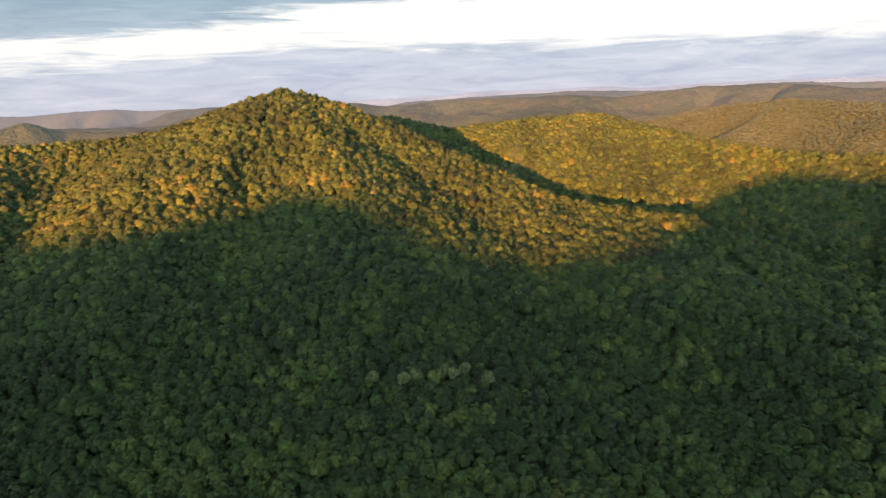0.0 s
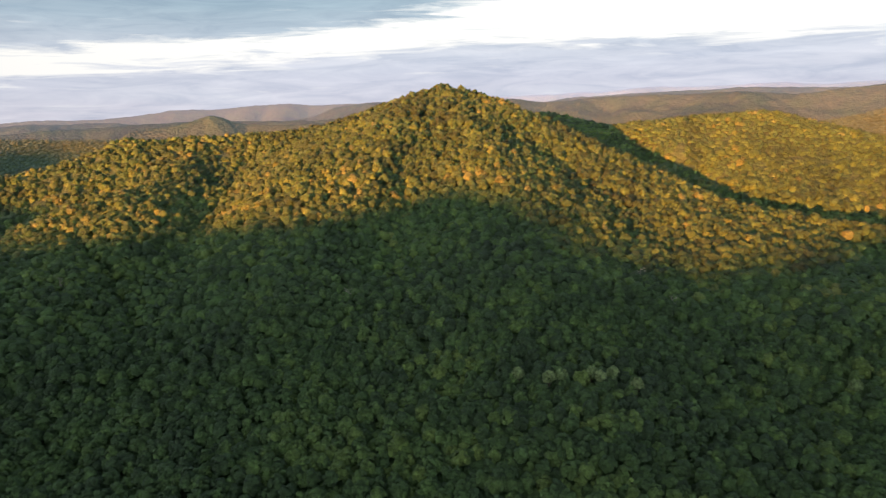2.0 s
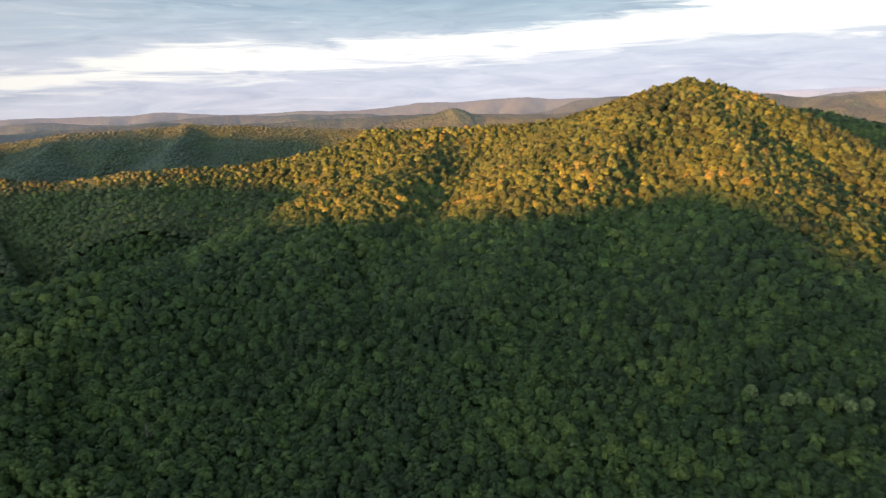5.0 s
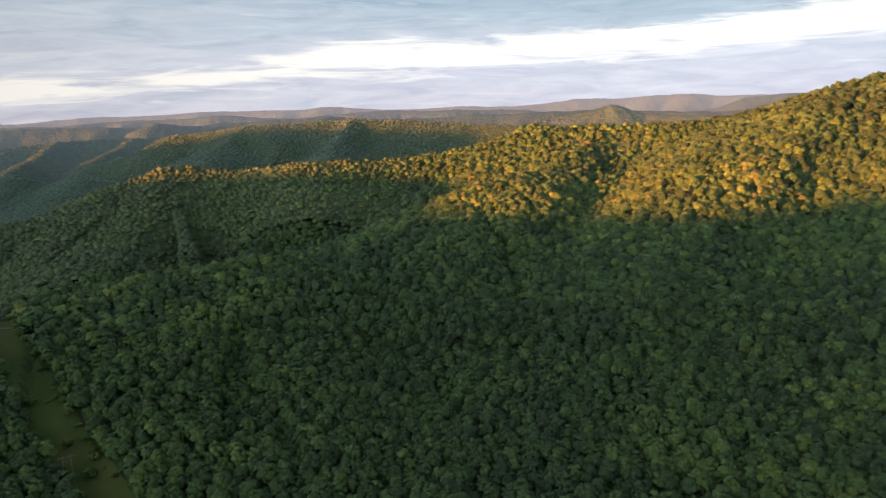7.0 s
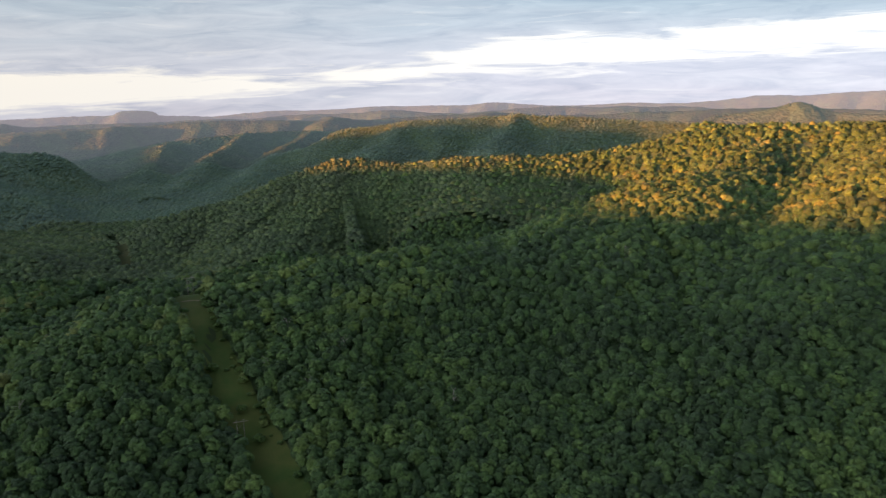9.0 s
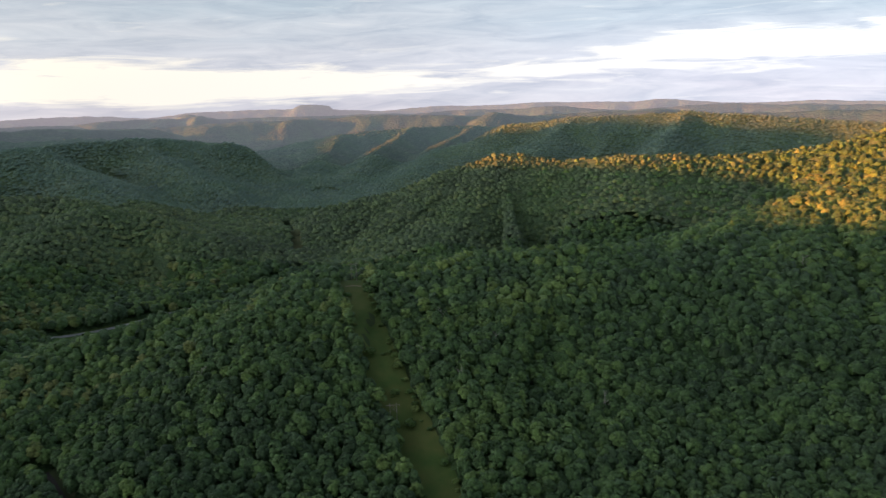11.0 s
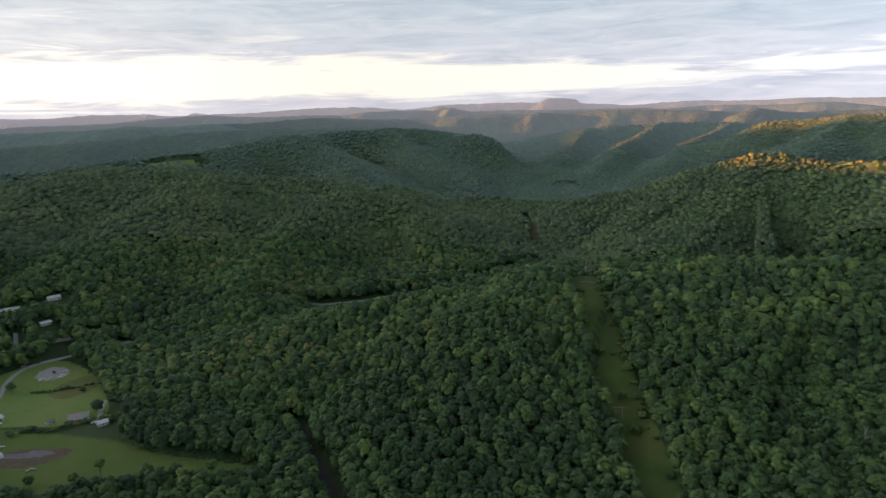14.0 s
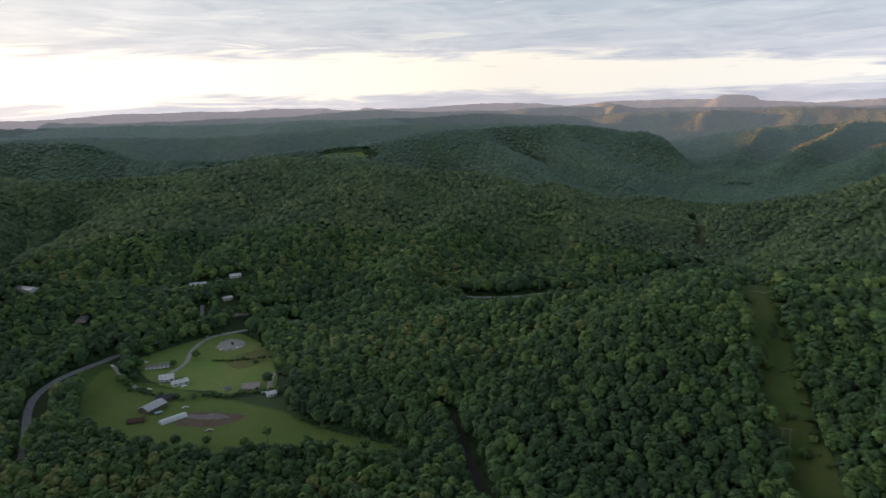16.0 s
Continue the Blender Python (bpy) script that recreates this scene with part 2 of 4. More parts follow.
ridge("main ridge, right arm", 0.3, 0.6, 16.8, [(11.8, 960, 206), (9, 948, 194), (6, 930, 176), (2.6, 900, 144), (-0.9, 864, 120), (-4.5, 828, 109), (-9.8, 768, 92), (-14.1, 744, 85), (-18.4, 732, 82), (-22, 720, 72), (-26.4, 696, 57), (-32.5, 672, 41), (-40, 648, 15)])
ridge("main ridge, left shoulder", 0.33, 0.5, 16.8, [(11.8, 960, 206), (13.2, 966, 197), (16.1, 978, 188), (21.1, 1002, 157), (25.9, 1020, 155), (32, 1032, 152), (35.6, 1032, 150)])
ridge("long ridge", 0.46, 0.7, 16.8, [(35.6, 1032, 150), (38.6, 1026, 127), (42.6, 1020, 121), (47.6, 1020, 112), (52.9, 1032, 112), (58.5, 1056, 104), (63.3, 1080, 113), (67.2, 1080, 90), (71, 1074, 64), (76.9, 1068, 42), (81.5, 1056, 14)])
ridge("front rib", 0.34, 0.34, 36, [(11.8, 948, 199), (8, 744, 116), (5, 576, 70), (3, 420, 44)])
ridge("left rib", 0.34, 0.34, 36, [(20, 990, 155), (23, 768, 85), (25, 540, 48), (26, 384, 26)])
ridge("right rib", 0.32, 0.5, 30, [(-12, 720, 84), (-20, 576, 63), (-29, 504, 55), (-38, 456, 38)])
ridge("strip spur", 0.29, 0.55, 24, [(31, 1020, 135), (33, 864, 110), (36.5, 804, 112), (39.7, 720, 89), (45.6, 672, 83), (50.2, 630, 73), (58, 600, 80), (64, 588, 76), (73.3, 576, 69), (77.5, 576, 68), (86, 594, 48), (96, 600, 30), (103, 588, 17)])
ridge("valley hill, near crest", 0.27, 0.4, 48, [(142, 1260, 99), (129, 1176, 94), (120.5, 1152, 88), (113, 1200, 100), (107, 1140, 96), (96.8, 1080, 79), (92.3, 1032, 59), (87.9, 972, 23), (85.3, 948, 2)])
ridge("valley hill, back crest", 0.42, 0.42, 48, [(142, 1800, 119), (131, 1680, 123), (126.9, 1620, 120), (124.2, 1596, 85), (116.4, 1440, 82), (110.9, 1440, 95), (105.6, 1500, 98), (100.7, 1680, 105), (94.5, 1800, 110), (89.3, 1860, 103), (87.2, 1824, 80), (84.6, 1740, 34), (82, 1680, -5)])
ridge("valley hill, first rib", 0.4, 0.4, 20, [(113.5, 1110, 103), (116.5, 1085, 94), (119.4, 1030, 84), (124.7, 930, 66), (127.8, 900, 51)])
ridge("valley hill, second rib", 0.42, 0.42, 20, [(105.7, 1060, 94), (109.8, 950, 73), (113.4, 870, 54), (116.2, 800, 38), (118.5, 740, 25)])
ridge("valley hill, third rib", 0.42, 0.42, 20, [(94.6, 1000, 72), (98.2, 930, 54), (101.9, 830, 32), (104.3, 710, 22)])
ridge("back crest, first rib", 0.42, 0.42, 24, [(91, 1850, 102), (87.5, 1560, 58), (84, 1330, 14)])
ridge("back crest, second rib", 0.42, 0.42, 24, [(97, 1700, 96), (93.5, 1450, 56), (90, 1250, 24)])
ridge("lit ridge, first rib", 0.42, 0.42, 20, [(76, 2610, 44), (77.5, 2050, 24), (78.6, 1700, 4)])
ridge("lit ridge, second rib", 0.42, 0.42, 20, [(70.5, 2640, 64), (73, 2100, 40), (75.5, 1650, 10)])
ridge("lit ridge, third rib", 0.42, 0.42, 20, [(65.5, 2680, 60), (68, 2150, 46), (70.5, 1600, 22)])
ridge("lit ridge, fourth rib", 0.42, 0.42, 20, [(58, 1910, 117), (60, 1700, 78), (62, 1500, 40)])
ridge("lit ridge, fifth rib", 0.42, 0.42, 20, [(49.5, 1850, 133), (51, 1640, 88), (52, 1480, 60)])
ridge("road spur", 0.38, 0.38, 24, [(142, 780, 90), (132, 744, 55), (128, 744, 36), (123.5, 756, 8)])
ridge("second ridge", 0.42, 0.4, 30, [(14, 1272, 160), (3.9, 1212, 161), (-1, 1182, 143), (-5.4, 1152, 153), (-11.3, 1116, 161), (-16, 1080, 147), (-20.1, 1044, 131), (-25.8, 1020, 119), (-31.6, 996, 121), (-42, 972, 111)])
ridge("second ridge rib", 0.42, 0.42, 30, [(-11.3, 1110, 157), (-12.5, 936, 99)])
ridge("third ridge", 0.38, 0.4, 48, [(-15, 1920, 106), (-20, 1872, 142), (-25.6, 1800, 160), (-31.3, 1740, 153), (-42, 1680, 155)])
ridge("third ridge rib", 0.38, 0.4, 36, [(-25.6, 1788, 157), (-23, 1620, 117), (-21, 1500, 98)])
ridge("fourth ridge", 0.3, 0.3, 84, [(14, 3240, 143), (7.7, 3120, 141), (3.4, 3120, 130), (-1, 3120, 141), (-8.8, 3000, 154), (-13.9, 3000, 144), (-19.9, 3120, 173), (-25, 3120, 179), (-29, 3000, 170), (-42, 3000, 175)])
ridge("rolling hills, right", 0.26, 0.26, 60, [(20, 4000, 106), (10, 3900, 128), (3, 3900, 116), (-4, 3800, 140), (-10, 3800, 148), (-18, 3900, 150), (-26, 3900, 172), (-36, 3900, 176)])
ridge("far rim, right", 0.3, 0.3, 60, [(32, 4800, 87), (20, 4800, 110), (3.4, 4800, 136), (-9.7, 4800, 158), (-29, 4800, 185), (-42, 4800, 192)])
ridge("lit ridge, left", 0.42, 0.36, 30, [(84, 2640, -41), (79, 2640, 19), (74, 2640, 55), (69, 2665, 67), (65, 2700, 61), (58, 2740, 44)])
ridge("lit ridge, right", 0.42, 0.36, 24, [(63, 1960, 104), (59, 1920, 116), (56, 1900, 123), (53, 1880, 127), (50, 1860, 134), (46, 1815, 130), (40, 1770, 116), (34, 1730, 114)])
ridge("round knob", 0.55, 0.55, 24, [(35, 2760, 77), (31.5, 2760, 96), (29.4, 2760, 128), (27, 2760, 92), (20, 2760, 82)])
ridge("rolling hills, left", 0.26, 0.26, 60, [(128, 3700, 88), (118, 3600, 74), (106, 3700, 84), (96, 3800, 70), (86, 3900, 74), (76, 3900, 66), (66, 4000, 78), (56, 3900, 70), (46, 4000, 74), (36, 3900, 70)])
ridge("middle plateau", 0.28, 0.3, 50, [(90, 3480, 50), (80, 3480, 62), (70, 3360, 74), (60, 3360, 70), (45, 3360, 66), (30, 3360, 70), (18, 3360, 84)])
ridge("left middle ridge", 0.34, 0.34, 48, [(142, 2280, 102), (128, 2220, 101), (118, 2160, 89), (108, 2220, 93), (100, 2340, 94), (93, 2400, 83)])
ridge("left plateau", 0.28, 0.3, 50, [(142, 2880, 111), (130, 2880, 101), (120, 2760, 96), (108, 2760, 92), (98, 3000, 91), (90, 3240, 70)])
ridge("mesa", 0.5, 0.5, 12, [(78.9, 4560, 104), (77.8, 4560, 109), (76.8, 4560, 104)])
ridge("far rim, left", 0.3, 0.3, 48, [(142, 4680, 86), (126, 4680, 78), (118, 4620, 88), (107, 4680, 76), (96, 4680, 78), (85, 4680, 70), (78, 4620, 75), (68, 4680, 74), (60, 4680, 78), (50, 4680, 70), (37, 4680, 62), (30, 4800, 83)])

# unseen hills added behind the drone, towards the setting sun: the tall crests are shaped to set the edge of the
# evening shade
RIDGES.append((1.7, 1.7, 20, [(-4331, -4483, 505), (-4038, -4180, 502), (-3746, -3878, 453), (-3307, -3424, 392), (-2927, -3030, 449), (-2778, -2876, 463), (-2674, -2768, 480),
                              (-2408, -2493, 457), (-2203, -2281, 433), (-1918, -1986, 335), (-1684, -1743, 300), (-1590, -1640, 287)]))
RIDGES.append((1.4, 1.4, 20, [(x, -1600, z) for x, z in ((-1575, 290), (-1530, 298), (-1430, 307), (-1383, 305), (-1250, 296), (-1111, 283), (-1060, 290), (-1000, 295), (-942, 301), (-900, 307), (-872, 313),
                              (-839, 328), (-814, 330), (-764, 324), (-720, 309), (-669, 289), (-634, 282), (-586, 274), (-540, 279), (-490, 284), (-440, 298), (-400, 315), (-360, 328), (-250, 326), (100, 320), (900, 280))]))
RIDGES.append((0.28, 0.28, 60, [(-300, -1560, 110), (360, -1200, 130), (1080, -600, 145), (1560, 240, 140)]))



def height(x, y):
    """Height of the bare ground."""
    x, y = np.asarray(x, float), np.asarray(y, float)
    soft = 7.0
    total = np.ones_like(x)
    near = np.full_like(x, 1e9)
    ribs = np.zeros_like(x)
    for n, (front, back, crown, line) in enumerate(RIDGES):
        best = np.full_like(x, -1e9)
        along = np.zeros_like(x)
        off = np.zeros_like(x)
        run = 0.0
        for (ax, ay, az), (bx, by, bz) in zip(line, line[1:]):
            dx, dy = bx - ax, by - ay
            s = np.clip(((x - ax) * dx + (y - ay) * dy) / (dx * dx + dy * dy), 0, 1)
            d = np.hypot(x - ax - s * dx, y - ay - s * dy)
            side = np.clip((np.hypot(ax + s * dx, ay + s * dy) - np.hypot(x, y)) / (d + 8.0) * 0.7 + 0.5, 0, 1)
            slope = back + (front - back) * side
            z = az + s * (bz - az) - slope * (np.sqrt(d * d + crown * crown) - crown)
            here = z > best
            best = np.where(here, z, best)
            along = np.where(here, run + s * math.hypot(dx, dy), along)
            off = np.where(here, d, off)
            near = np.minimum(near, d)
            run += math.hypot(dx, dy)
        # side spurs and hollows that run down from the crest
        wave = (ground_noise(along + 0.25 * off, off * 0.22 + 977.0 * n, 150, 31) - 0.5) * 62 + (ground_noise(along, off * 0.3 + 613.0 * n, 64, 32) - 0.5) * 20
        if math.hypot(*line[0][:2]) > 1200:
            # sharp hollows between rounded spurs
            wave = wave * 0.6 + (np.abs(ground_noise(along + 0.3 * off, off * 0.15 + 391.0 * n, 230, 33) - 0.5) * 2 - 0.55) * 70
        weight = np.exp(np.clip(best, -60, 800) / soft)
        total += weight
        ribs += weight * wave * (1.0 if math.hypot(*line[0][:2]) < 1900 else 0.8)
    z = soft * np.log(total)
    # none of them on the crests and the valley floor
    flank = np.clip(near / 110.0, 0, 1) * np.clip((z - 4) / 34.0, 0, 1)
    knoll = ground_noise(x, y, 55, 2) - 0.5
    near_side = np.clip((1150 - np.hypot(x, y)) / 200, 0, 1) * np.clip((np.hypot(x, y) - 330) / 120, 0, 1)
    ribs = ribs * (1 + 0.2 * near_side)
    far = np.clip((np.hypot(x, y) - 1500) / 900, 0, 1)
    away = np.clip(near / 220.0, 0, 1) * far
    hills = (1 - np.abs(ground_noise(x, y, 480, 3) - 0.5) * 2) * 56 + (1 - np.abs(ground_noise(x, y, 200, 4) - 0.5) * 2) * 22 - 66
    swell = ((ground_noise(x, y, 520, 5) - 0.5) * 14 + (ground_noise(x, y, 170, 6) - 0.5) * 8) * far + (ground_noise(x, y, 330, 7) - 0.5) * 26 * np.clip((np.hypot(x, y) - 2800) / 900, 0, 1)
    return z + flank * (ribs / total + knoll * 8) + away * np.maximum(hills, -70) + swell


def sheet(name, verts, faces, material, smooth=True):
    """A mesh object from arrays of corners and of triangles or quads."""
    verts, faces = np.ascontiguousarray(verts, np.float32), np.ascontiguousarray(faces, np.int32)
    me = bpy.data.meshes.new(name)
    me.vertices.add(len(verts))
    me.vertices.foreach_set("co", verts.ravel())
    n = faces.shape[1]
    me.loops.add(faces.size)
    me.loops.foreach_set("vertex_index", faces.ravel())
    me.polygons.add(len(faces))
    me.polygons.foreach_set("loop_start", np.arange(0, faces.size, n, dtype=np.int32))
    me.polygons.foreach_set("use_smooth", np.full(len(faces), smooth))
    me.update(calc_edges=True)
    me.materials.append(material)
    return new(name, me)


def polar(bearings, radii):
    a, r = np.meshgrid(np.radians(bearings), radii)
    n, m = len(bearings), len(radii)
    i = np.arange((m - 1) * n).reshape(m - 1, n)[:, :-1].ravel()
    return (-np.sin(a) * r).ravel(), (np.cos(a) * r).ravel(), np.stack([i + 1, i, i + n, i + n + 1], 1)


def build_ground():
    bearings = np.concatenate([np.arange(-38, 140, 0.5), np.arange(140, 322.1, 1.3)])
    bearings[-1] = 322
    radii = np.concatenate([[0.02], np.arange(30, 300, 20), np.arange(300, 800, 7), np.arange(800, 1700, 17), np.arange(1700, 4930, 55), np.arange(4930, 7300, 110)])
    x, y, faces = polar(bearings, radii)
    x, y = x + 11.0, y - 7.0
    ground = sheet("ground", np.stack([x, y, height(x, y)], 1), faces, LITTER)
    tagged(ground, "dark leaf-littered ground of steep wooded hills", "ground", kind="structure")


build_ground()

# ---- clearings: where no trees stand ----
STRIP = [spot(68.6, 334), spot(69.3, 356), spot(70.3, 378), spot(71.2, 400), spot(72.45, 430), spot(73.8, 462), spot(74.9, 508), spot(75.5, 575), spot(76.1, 648)]
FIELD_LOW = [(-413, -337), (-448, -358), (-488, -370), (-503, -364), (-480, -330), (-482, -300), (-474, -274), (-456, -203), (-433, -167), (-422, -133), (-408, -92), (-382, -92), (-394, -156), (-374, -208), (-382, -271), (-394, -305)]
FIELD_HIGH = [(-518, -360), (-550, -343), (-576, -328), (-600, -302), (-588, -275), (-559, -253), (-508, -223), (-482, -222), (-480, -274), (-486, -322)]
ROAD = [(-352, -330), (-385, -352), (-420, -379), (-438, -389), (-453, -392), (-473, -391), (-489, -385), (-501, -380), (-517, -375), (-536, -367), (-558, -360), (-610, -330), (-660, -270), (-702, -190), (-729, -90), (-741, -45), (-756, -15), (-770, 18), (-782, 51), (-864, 156)]
TRACK = [(-456, -79), (-444, -74), (-421, -67), (-400, -59), (-364, -46), (-324, -31)]
BELT = [(-450, -196), (-500, -205), (-506, -250), (-500, -345), (-470, -345), (-468, -270)]
HILLTOP = [spot(108.9, 1444), spot(107.4, 1452), spot(105.8, 1462)]
FAR_ROAD = [spot(78.4, 1560), spot(77.8, 1600), spot(77.2, 1602), spot(76.4, 1550)]
FAR_CUT = [spot(79.7, 960), spot(79.9, 1040), spot(80.2, 1120), spot(80.6, 1210)]
YARDS = [(-660, -370, 20), (-678, -338, 18), (-634, -326, 16), (-626, -258, 13), (-547, -422, 13), (*spot(130.8, 732), 14), (-608, -300, 12), (-615, -345, 10), (-478, -214, 14), (-500, -228, 16)]


def line_distance(x, y, line):
    best = np.full_like(x, 1e9)
    for (ax, ay), (bx, by) in zip(line, line[1:]):
        dx, dy = bx - ax, by - ay
        s = np.clip(((x - ax) * dx + (y - ay) * dy) / (dx * dx + dy * dy), 0, 1)
        best = np.minimum(best, np.hypot(x - ax - s * dx, y - ay - s * dy))
    return best


def inside(x, y, ring):
    odd = np.zeros(x.shape, bool)
    for (ax, ay), (bx, by) in zip(ring, ring[1:] + ring[:1]):
        cross = (ay > y) != (by > y)
        odd ^= cross & (x < (bx - ax) * (y - ay) / (by - ay + 1e-9) + ax)
    return odd


def wooded(x, y):
    free = (line_distance(x, y, STRIP) > 10.5 + 4.5 * ground_noise(x, y, 22, 41)) & (line_distance(x, y, ROAD) > 4.6) & (line_distance(x, y, TRACK) > 5.5)
    for ring in (FIELD_LOW, FIELD_HIGH):
        free &= ~inside(x, y, ring)
    # open verges on the valley side of the road, yards, and the cut across the valley
    free &= line_distance(x, y, [(0.965 * p, 0.965 * q) for p, q in ROAD[14:19]]) > 10 + 14 * ground_noise(x, y, 45, 44)
    free &= line_distance(x, y, [(0.97 * p, 0.97 * q) for p, q in ROAD[2:9]]) > 6 + 10 * ground_noise(x, y, 30, 43)
    for px, py, size in YARDS:
        free &= np.hypot(x - px, y - py) > size
    free &= (line_distance(x, y, FAR_ROAD) > 9) & ~inside(x, y, BELT) & (line_distance(x, y, HILLTOP) > 20)
    return free & (line_distance(x, y, FAR_CUT) > 6 + 5 * ground_noise(x, y, 25, 42))


# ---- the forest ----
def ball(level):
    bm = bmesh.new()
    bmesh.ops.create_icosphere(bm, subdivisions=level, radius=1.0)
    v = np.array([p.co for p in bm.verts])
    f = np.array([[p.index for p in t.verts] for t in bm.faces])
    bm.free()
    keep = v[f][:, :, 2].mean(1) > -0.4
    f = f[keep]
    used, back = np.unique(f, return_inverse=True)
    return v[used], back.reshape(f.shape)


def stand(rng, low, high, step, bearings, even=0.0):
    """Places of trees on a shaken grid: x, y, ground height, tree height, crown radius."""
    n = int(high / step) + 1
    gx, gy = np.meshgrid(np.arange(-n, n + 1) * step, np.arange(-n, n + 1) * step)
    gx = gx + (np.arange(-n, n + 1) % 2)[:, None] * step * 0.5
    gx = gx + rng.uniform(-0.40, 0.40, gx.shape) * step
    gy = gy + rng.uniform(-0.40, 0.40, gy.shape) * step
    x, y = gx.ravel(), gy.ravel()
    d, b_ = np.hypot(x, y), np.degrees(np.arctan2(-x, y))
    b_ = np.where(b_ < -60, b_ + 360, b_)
    ok = (d >= low) & (d < high) & (b_ > bearings[0]) & (b_ < bearings[1])
    x, y = x[ok], y[ok]
    ok = wooded(x, y)
    x, y = x[ok], y[ok]
    size = rng.uniform(0, 1, len(x)) ** 1.3
    tall = 10.7 + 7.2 * size * (1 - 0.50 * even) + 1.6 * even + rng.normal(0, 0.9 - 0.4 * even, len(x)) + 3.0 * (ground_noise(x, y, 48, 51) - 0.5)
    return x, y, height(x, y), tall, step * (0.55 + 0.05 * even + 0.21 * size)


def cap(sides, rows):
    """An open dome for crowns far off: apex, then rings downwards."""
    v = [(0, 0, 1.0)]
    for j, (r, z) in enumerate(rows):
        v += [(r * math.cos(2 * math.pi * (i + 0.5 * j) / sides), r * math.sin(2 * math.pi * (i + 0.5 * j) / sides), z) for i in range(sides)]
    f = [(0, 1 + i, 1 + (i + 1) % sides) for i in range(sides)]
    for j in range(len(rows) - 1):
        a, b_ = 1 + j * sides, 1 + (j + 1) * sides
        for i in range(sides):
            f += [(a + i, b_ + i, a + (i + 1) % sides), (a + (i + 1) % sides, b_ + i, b_ + (i + 1) % sides)]
    return np.array(v), np.array(f)


# middle of the slope whose shade is painted into the tree tones
SHADED_SLOPE = spot(44, 430)


def bough_ways(rng, n, boughs):
    """Directions of the boughs of n crowns: one near the top, the others in turns round and down."""
    j = np.arange(boughs)
    up = 0.93 - 1.06 * (j / max(boughs - 1, 1)) ** 0.9 if boughs > 1 else np.array([0.95])
    up = np.clip(up[None] + rng.normal(0, 0.10, (n, boughs)), -0.25, 0.99)
    round_ = j[None] * 2.4 + rng.uniform(0, 6.28, (n, 1)) + rng.normal(0, 0.35, (n, boughs))
    flat = np.sqrt(1 - up ** 2)
    return np.stack([flat * np.cos(round_), flat * np.sin(round_), up], 2)


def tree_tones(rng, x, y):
    """A tone from 0 to 1 for each tree: kinds grow in patches, single ones differ; on one spur slope shade is painted
    in.
    """
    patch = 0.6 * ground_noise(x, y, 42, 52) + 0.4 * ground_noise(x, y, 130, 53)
    dark = np.exp(-((x - SHADED_SLOPE[0]) ** 2 + (y - SHADED_SLOPE[1]) ** 2) / 170.0 ** 2)
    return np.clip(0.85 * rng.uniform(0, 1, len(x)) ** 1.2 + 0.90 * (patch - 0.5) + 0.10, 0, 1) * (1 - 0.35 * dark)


def crowns(name, rng, boughs, core, trees, material, tall_by=1.25):
    """Broad crowns, joined: for each tree rounded boughs of leaves round a core. core: (corners, triangles) of the middle, or of the whole crown if it has no boughs."""
    x, y, z, tall, r = (q.astype(np.float32) for q in trees)
    n = len(x)
    rz = np.minimum(r * rng.uniform(0.85, 1.25, n) * tall_by, tall * 0.5)
    mid = np.stack([x, y, z + tall - rz], 1)
    wide = rng.uniform(0.88, 1.14, n)
    radii = np.stack([r * wide, r / wide, rz], 1)
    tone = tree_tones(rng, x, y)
    base, tri = core
    shape = base[None] * (1 + rng.normal(0, 0.09, (n, len(base), 1)))
    pts = [(shape * radii[:, None] * (0.80 if boughs else 1.0) + mid[:, None]).reshape(-1, 3)]
    faces = [(tri[None] + (np.arange(n) * len(base))[:, None, None]).reshape(-1, 3)]
    tones = [np.repeat(tone, len(base))]
    if boughs:
        base, tri = cap(6, [(1.0, -0.14)])
        base = base * (1, 1, 0.5)
        way = bough_ways(rng, n, boughs)
        size = rng.uniform(0.75, 1.25, (n, boughs, 1)) * (0.62 if boughs < 12 else 0.44)
        root = way * (1.0 - 0.28 * size) * radii[:, None] + mid[:, None]
        # each spray leans outwards and up
        out = way + np.array((0, 0, 0.45)) + rng.normal(0, 0.22, way.shape)
        out /= np.linalg.norm(out, axis=2)[:, :, None]
        u = np.cross(out, rng.normal(0, 1, way.shape))
        u /= np.linalg.norm(u, axis=2)[:, :, None]
        w = np.cross(out, u)
        lump = base[None, None] * (1 + rng.normal(0, 0.20, (n, boughs, len(base), 1)))
        spread = (size * r[:, None, None])[:, :, None]
        corner = root[:, :, None] + spread * (lump[..., :1] * u[:, :, None] + lump[..., 1:2] * w[:, :, None] + lump[..., 2:] * out[:, :, None] * 1.5)
        first = len(pts[0]) + np.arange(n * boughs) * len(base)
        pts.append(corner.reshape(-1, 3))
        faces.append((tri[None] + first[:, None, None]).reshape(-1, 3))
        tones.append(np.repeat(tone, boughs * len(base)))
    ob = sheet(name, np.concatenate(pts), np.concatenate(faces), material, True)
    own = ob.data.attributes.new("tone", "FLOAT", "POINT")
    own.data.foreach_set("value", np.concatenate(tones).astype(np.float32))
    return ob


VIEW = (-36, 135)


